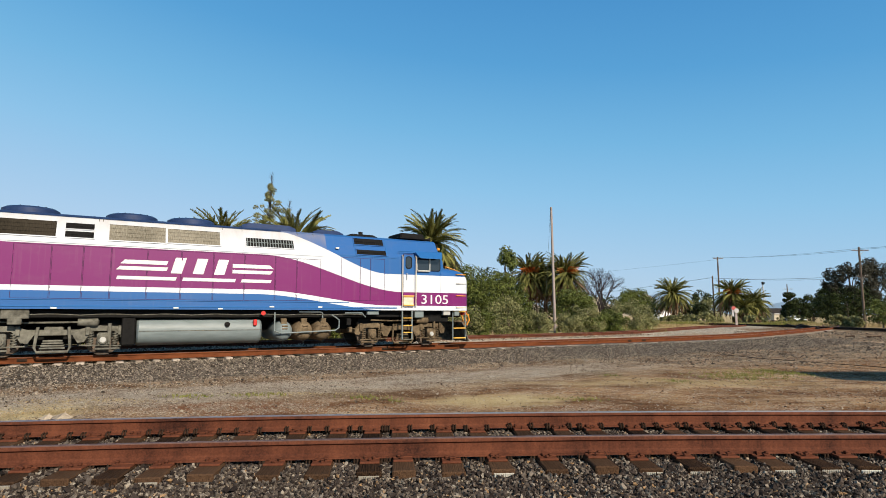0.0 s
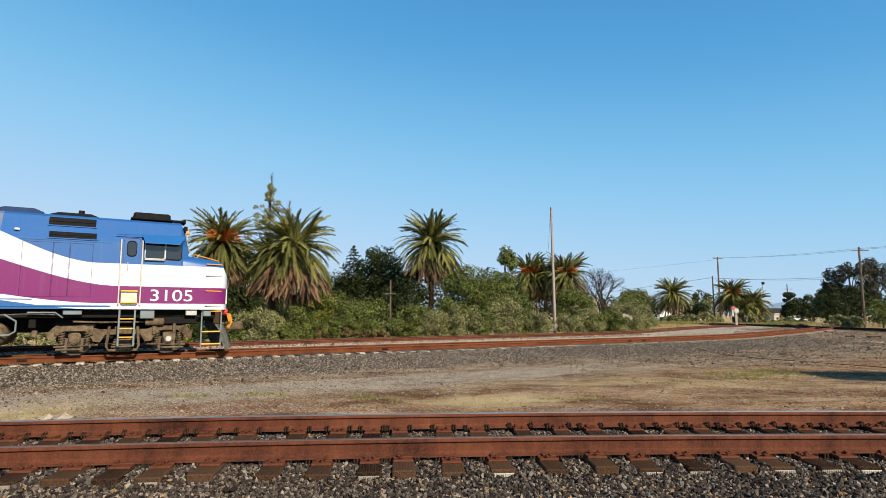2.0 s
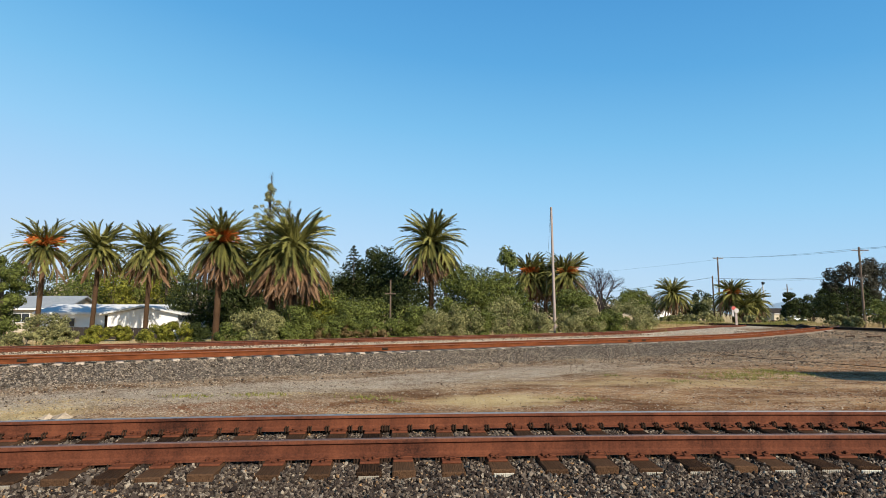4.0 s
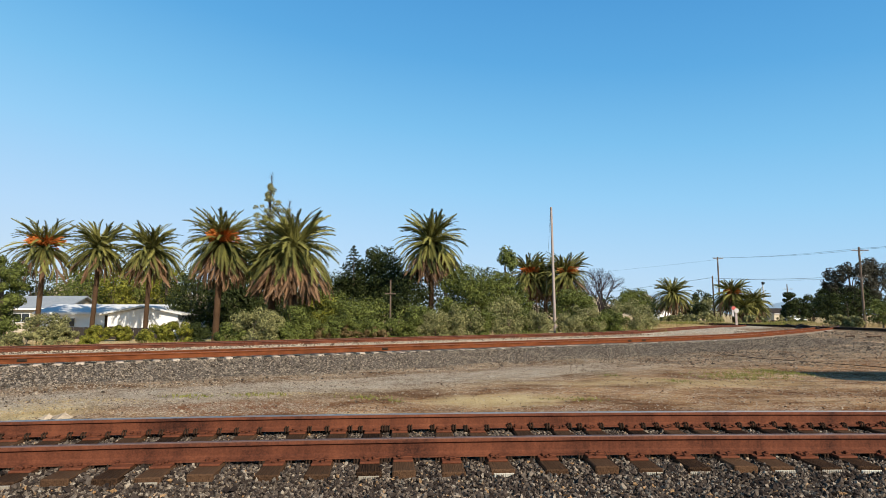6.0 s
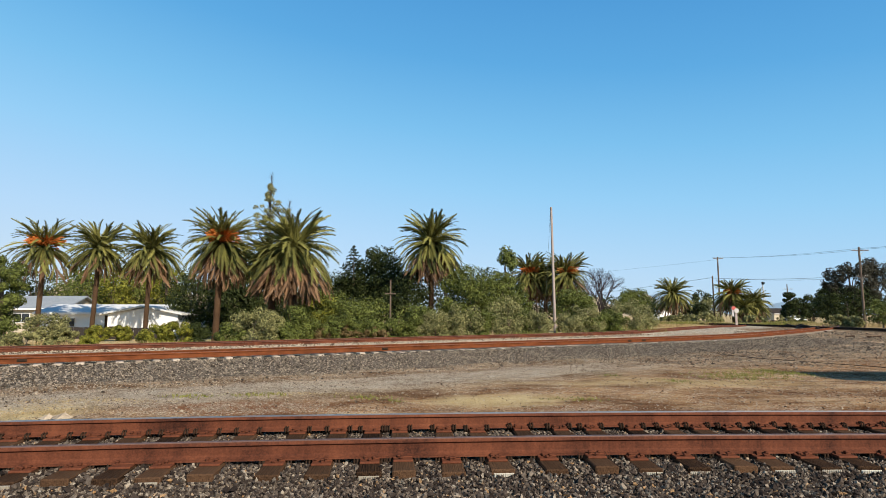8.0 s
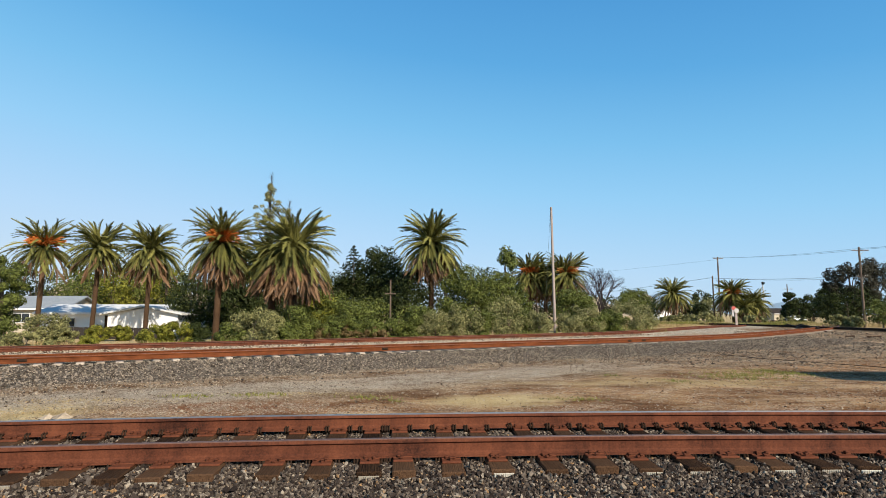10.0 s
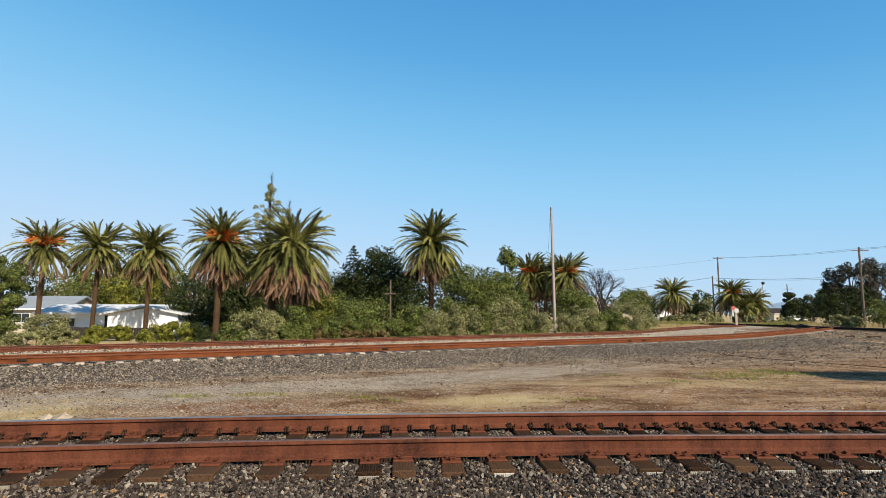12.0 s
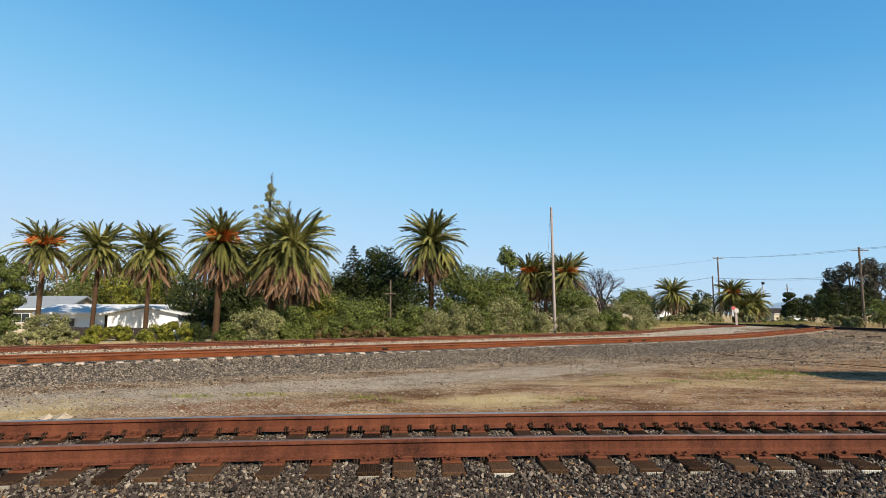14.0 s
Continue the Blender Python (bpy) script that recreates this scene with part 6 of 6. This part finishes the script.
for k, fx in enumerate(fronts):
    s = s_at(NEAR, fx - 0.06 * fx / 4 + 0.09)
    x, y, a = along(NEAR, s)
    yaw = math.degrees(a) + rng.uniform(-1.5, 1.5)
    m = pose(x, y, TIE_TOP + rng.uniform(-0.012, 0.004), rng.uniform(-0.5, 0.5), 0, yaw)
    TIES.append((x, y, radians(yaw)))
    t = new("tie", tie_me[k % 3])
    t.parent, t.matrix_basis = near_track, m
    if rng.uniform() < 0.78:
        e = new("end_plate", end_me)
        e.parent, e.matrix_basis = t, pose(0, -1.285, -0.085 + rng.uniform(-0.01, 0.01))
    for d in (-0.7525, 0.7525):
        p = new("tie_plate", plate_me)
        p.parent, p.matrix_basis = t, pose(0, d, 0.0)
        for sx, sy in ((-0.055, -0.10), (0.045, -0.115), (0.0, -0.165), (0.04, 0.095)):
            if rng.uniform() < 0.9:
                q = new("spike", spike_me)
                q.parent, q.matrix_basis = t, pose(sx + rng.uniform(-0.015, 0.015), d + sy, -0.026 + rng.uniform(0, 0.015), 0, 0, 180 if sy > 0 else 0)
        for sx in (-0.145, 0.145):
            q = new("rail_anchor", anchor_me)
            q.parent, q.matrix_basis = t, pose(sx, d + (0.02 if d < 0 else 0), 0.03 if d > 0 else -0.012, 0, 0, rng.uniform(-4, 4))

far_tie = [mesh_of("tie", Geo().box((0, 0, -0.09), (0.23, 2.5, 0.18), ch=0.015), TIE_FAR) for _ in range(1)]
s0, s1 = S_ORIGIN - 24, S_ORIGIN + 52
s = s0
while s < s1:
    x, y, a = along(FAR, s)
    t = new("tie", far_tie[0])
    t.parent, t.matrix_basis = far_track, pose(x, y, TIE_TOP + rng.uniform(-0.02, 0.015), 0, 0, math.degrees(a) + rng.uniform(-2, 2))
    s += 0.56 + rng.uniform(-0.04, 0.04)

s = 12.0
while s < length_of(MAIN) - 1:
    x, y, a = along(MAIN, s)
    t = new("tie", tie_me[0])
    t.parent, t.matrix_basis = main_track, pose(x, y, TIE_TOP + 0.01, 0, 0, math.degrees(a))
    s += 0.6

s = 1.0
while s < 100:
    x, y, a = along(BRANCH, s)
    t = new("tie", tie_me[1])
    t.parent, t.matrix_basis = branch_track, pose(x, y, TIE_TOP + 0.005, 0, 0, math.degrees(a))
    s += 0.6

# joint bars on the loco track's camera-side rail
for jx in (9.98, 10.94, -2.4, -12.9):
    x, y, a = along(FAR, s_at(FAR, jx - 0.38))
    j = part("joint_bar", Geo().box((0, -0.7525 - 0.028, RAIL_TOP - 0.09), (0.26, 0.03, 0.10), ch=0.01).box((0, -0.7525 - 0.05, RAIL_TOP - 0.09), (0.16, 0.03, 0.05), ch=0.01), CLIP, far_track, "bolted steel joint bar")
    j.matrix_basis = pose(x, y, 0, 0, 0, math.degrees(a))

# ---- stones ----
def stones(name, xy, size, material, sink, parent=None, label="", simple=False):
    """Broken stones: six-cornered lumps with uneven corners, all in one mesh."""
    n = len(xy)
    z = terrain(xy[:, 0], xy[:, 1])[0]
    base = np.array([(1, 0, 0), (-1, 0, 0), (0, 1, 0), (0, -1, 0), (0, 0, 1), (0, 0, -1), (0.7, 0.7, 0.5), (-0.7, -0.6, 0.5)], float)
    faces = np.array([(0, 6, 4), (6, 2, 4), (2, 1, 4), (1, 7, 4), (7, 3, 4), (3, 0, 4), (0, 2, 6), (1, 3, 7), (2, 0, 5), (1, 2, 5), (3, 1, 5), (0, 3, 5)])
    if simple:
        base, faces = base[:6], np.array([(0, 2, 4), (2, 1, 4), (1, 3, 4), (3, 0, 4), (2, 0, 5), (1, 2, 5), (3, 1, 5), (0, 3, 5)])
    nb = len(base)
    q = rng.normal(size=(n, 4))
    q /= np.linalg.norm(q, axis=1)[:, None]
    w, x, y, zz = q.T
    R = np.stack([1 - 2 * (y * y + zz * zz), 2 * (x * y - zz * w), 2 * (x * zz + y * w), 2 * (x * y + zz * w), 1 - 2 * (x * x + zz * zz), 2 * (y * zz - x * w), 2 * (x * zz - y * w), 2 * (y * zz + x * w), 1 - 2 * (x * x + y * y)], 1).reshape(n, 3, 3)
    s = size * rng.lognormal(0, 0.28, n)
    shape = base[None] * rng.uniform(0.65, 1.25, (n, nb, 1)) * (np.array((1.0, 0.8, 0.62)) * rng.uniform(0.85, 1.15, (n, 1, 3)))
    v = np.einsum("nij,nkj->nki", R, shape) * s[:, None, None]
    v[:, :, :2] += xy[:, None, :]
    v[:, :, 2] += (z + s * sink)[:, None]
    me = bpy.data.meshes.new(name)
    me.vertices.add(n * nb)
    me.vertices.foreach_set("co", v.astype(np.float32).ravel())
    f = (faces[None] + (np.arange(n) * nb)[:, None, None]).reshape(-1, 3).astype(np.int32)
    me.loops.add(f.size)
    me.loops.foreach_set("vertex_index", f.ravel())
    me.polygons.add(len(f))
    me.polygons.foreach_set("loop_start", np.arange(0, f.size, 3, dtype=np.int32))
    me.update(calc_edges=True)
    me.shade_flat()
    me.materials.append(material)
    ob = new(name, me)
    ob.parent = parent
    return tagged(ob, label, kind="stuff")


def off_ties(xy):
    keep = np.ones(len(xy), bool)
    for x, y, a in TIES:
        dx, dy = xy[:, 0] - x, xy[:, 1] - y
        u, v = dx * math.cos(a) + dy * math.sin(a), -dx * math.sin(a) + dy * math.cos(a)
        keep &= ~((np.abs(u) < 0.125) & (np.abs(v) < 1.30))
    return xy[keep]


def scattered(n, x0, x1, y0, y1):
    return np.stack([rng.uniform(x0, x1, n), rng.uniform(y0, y1, n)], 1)


near_xy = off_ties(scattered(92000, -6.9, 6.9, 4.9, 8.7))
near_xy = near_xy[np.abs(near_xy[:, 0]) < near_xy[:, 1] * 0.8 + 0.3]
fore = near_xy[:, 1] < 6.45
stones("ballast", near_xy[fore], 0.0175, STONE, 0.3, ground, "crushed grey ballast stones")
stones("ballast", near_xy[~fore], 0.0175, STONE, 0.3, ground, "crushed grey ballast stones", True)
xy = off_ties(scattered(24000, -5.2, 5.2, 4.9, 6.1))
stones("ballast", xy, 0.018, STONE, 0.9, ground, "crushed grey ballast stones")
# a belt of ballast along the loco track, and loose gravel on the yard
b = scattered(112000, -17, 26, 10, 44)
d = near_line(b[:, 0], b[:, 1], thin(FAR, 6))
dsd = near_line(b[:, 0], b[:, 1], thin(SIDING, 6))
side = b[:, 1] - np.interp(b[:, 0], FAR[:, 0], FAR[:, 1])
keep = (side < 0) & (d > 1.28) & (rng.uniform(size=len(b)) < np.clip(1.25 - d / (6.5 + 4.5 * step01(b[:, 0], 2, 14)), 0.0, 1)) & (b[:, 1] > 9.2)
stones("ballast", b[keep], 0.034, STONE_BELT, 0.3, ground, "dark ballast belt beside the far rails", True)
keep = (side > -12) & ((d > 1.4) & (d < 2.2) & (side > 0) | (dsd < 2.2))
stones("pale_gravel", b[keep], 0.04, STONE_PALE, 0.2, ground, "pale gravel between the far tracks", True)
# coarser stones over the far side of the yard, towards the junction
b = scattered(17000, 18, 50, 26, 62)
d = np.minimum.reduce([near_line(b[:, 0], b[:, 1], thin(FAR, 6)), near_line(b[:, 0], b[:, 1], thin(MAIN, 4)), near_line(b[:, 0], b[:, 1], thin(BRANCH, 34))])
stones("ballast", b[(d > 1.4) & (b[:, 0] > b[:, 1] * 0.5) & (b[:, 0] < b[:, 1] * 0.82)], 0.05, STONE_BELT, 0.2, ground, "scattered grey stones near the junction", True)
b = scattered(62000, -15, 22, 8.9, 26)
d = near_line(b[:, 0], b[:, 1], thin(FAR, 6))
keep = (np.abs(b[:, 0]) < b[:, 1] * 0.82 + 0.6) & (rng.uniform(size=len(b)) < np.clip((12 - d) / 7, 0.45, 1))
stones("loose_gravel", b[keep], 0.017, STONE_PALE, 0.15, ground, "loose pale gravel on the dirt", True)
one = []
for k in range(6):
    gg = Geo()
    cor = [(1, 0, 0), (-1, 0, 0), (0, 1, 0), (0, -1, 0), (0, 0, 1), (0, 0, -1), (0.7, 0.7, 0.5), (-0.7, -0.6, 0.5)]
    gg.add([(a * rng.uniform(0.7, 1.2) * 0.024, b2 * rng.uniform(0.6, 1.0) * 0.022, c * rng.uniform(0.5, 0.8) * 0.026) for a, b2, c in cor], [(0, 6, 4), (6, 2, 4), (2, 1, 4), (1, 7, 4), (7, 3, 4), (3, 0, 4), (0, 2, 6), (1, 3, 7), (2, 0, 5), (1, 2, 5), (3, 1, 5), (0, 3, 5)])
    one.append(mesh_of("ballast_stone", gg, STONE_OBJ))
xy = off_ties(scattered(360, -4.2, 4.2, 5.05, 5.75))[:290]
for k, (x, y) in enumerate(xy):
    st = new("ballast_stone", one[k % 6])
    st.parent = ground
    st.matrix_basis = pose(x, y, height(x, y) + 0.035, rng.uniform(-40, 40), rng.uniform(-40, 40), rng.uniform(0, 360))


# ---- grass and weeds ----
def blades(name, spots, n, tall, material, label):
    """Tufts of thin bent blades; spots: rows of x, y, half width, half depth."""
    spots = np.asarray(spots, float)
    area = spots[:, 2] * spots[:, 3]
    k = rng.choice(len(spots), n, p=area / area.sum())
    c = spots[k, :2] + rng.normal(scale=0.5, size=(n, 2)) * spots[k, 2:4]
    z = terrain(c[:, 0], c[:, 1])[0] - 0.01
    a = rng.uniform(0, 6.28, n)
    h = tall * rng.uniform(0.4, 1.2, n)
    w = 0.012 + 0.012 * rng.uniform(size=n) + tall * 0.012
    dx, dy = np.cos(a), np.sin(a)
    lean = rng.uniform(0.1, 0.7, n) * h
    p0 = np.stack([c[:, 0] - dy * w, c[:, 1] + dx * w, z], 1)
    p1 = np.stack([c[:, 0] + dy * w, c[:, 1] - dx * w, z], 1)
    tip = np.stack([c[:, 0] + dx * lean, c[:, 1] + dy * lean, z + h], 1)
    side = np.stack([-dy * w * 0.15, dx * w * 0.15, np.zeros(n)], 1)
    return tagged(quads(name, np.stack([p0, p1, tip - side, tip + side], 1), material), label, "grass", kind="stuff")


blades("weeds", [(-1.6, 12.2, 0.5, 0.25), (-0.95, 11.9, 0.3, 0.2), (2.75, 12.1, 0.55, 0.25), (-3.9, 12.6, 0.7, 0.3), (-5.3, 12.4, 0.5, 0.3), (10.0, 17.3, 0.9, 1.0), (8.2, 16.2, 1.2, 0.9), (5.9, 15.0, 0.4, 0.4), (4.6, 16.0, 0.3, 0.3)], 2000, 0.055, WEED, "patchy green weeds in the dirt")
blades("dry_grass", [(0.9, 12.1, 1.3, 0.4), (-7.2, 10.3, 1.2, 0.6), (6.3, 15.0, 2.2, 0.5), (8.4, 17.5, 1.5, 0.5), (-3.0, 12.7, 1.8, 0.3), (-7, 11.5, 1.5, 0.4)], 6000, 0.022, STRAW, "flattened dry straw grass in the dirt")
blades("dry_grass", [(-26.5, 36.0, 3.0, 1.2), (-21.0, 34.0, 2.0, 0.8), (-17.0, 34.5, 4.0, 0.8), (-10, 37, 3, 0.6), (62, 84, 9, 4), (48, 90, 8, 3), (40, 96, 6, 3), (30, 80, 5, 4)], 22000, 0.45, STRAW, "tall dry straw grass beyond the siding")
blades("weeds", [(-27.0, 33.0, 3.0, 0.8), (-12, 35.5, 4, 0.7), (2, 42.5, 6, 0.7), (14, 50, 4, 0.8), (50, 88, 8, 3), (36, 92, 5, 3)], 12000, 0.5, WEED, "green weeds along the siding")

# a dark cable left on the gravel, and loose timbers by the junction
cable = thing("cable", pose(0, 0, 0), "dark cable lying loose across the gravel", "cable")
run = [(14.4, 36.0), (13.8, 34.0), (12.9, 30.0), (12.3, 27.0), (12.0, 25.2), (12.5, 23.4), (13.6, 21.0), (14.9, 19.2), (16.5, 17.6)]
part("strand", Geo().tube([(x, y, height(x, y) + 0.012) for x, y in run], 0.016, 6), CLIP, cable, smooth=True)
for x, y, a in ((34.5, 52.5, 60), (31.8, 45.5, 35), (33.0, 44.6, 20)):
    tb = thing("timber", pose(x, y, height(x, y) - 0.02, 0, 0, a), "old dark timber lying on the gravel", "timber", "loose timbers by the junction")
    part("beam", Geo().box((0, 0, 0.06), (1.4, 0.16, 0.12), ch=0.015), TIE, tb)

# a pale rock and scraps beside the near rail
rk = thing("rock", pose(-6.15, 9.55, height(-6.15, 9.55)), "pale pinkish broken rock in the dirt", "rock")
gg = Geo()
for dx, dz, r in ((0, 0.04, 0.15), (0.24, 0.03, 0.10), (-0.24, 0.03, 0.12)):
    gg.add([(dx + r * 1.5 * a * rng.uniform(0.8, 1.2), r * b2, dz + r * 0.6 * c * rng.uniform(0.8, 1.2)) for a, b2, c in ((1, 0, 0), (-1, 0, 0), (0, 1, 0), (0, -1, 0), (0.2, 0, 1), (0, 0, -1))], [(0, 2, 4), (2, 1, 4), (1, 3, 4), (3, 0, 4), (2, 0, 5), (1, 2, 5), (3, 1, 5), (0, 3, 5)])
part("lump", gg, STONE_PALE, rk)

motions()
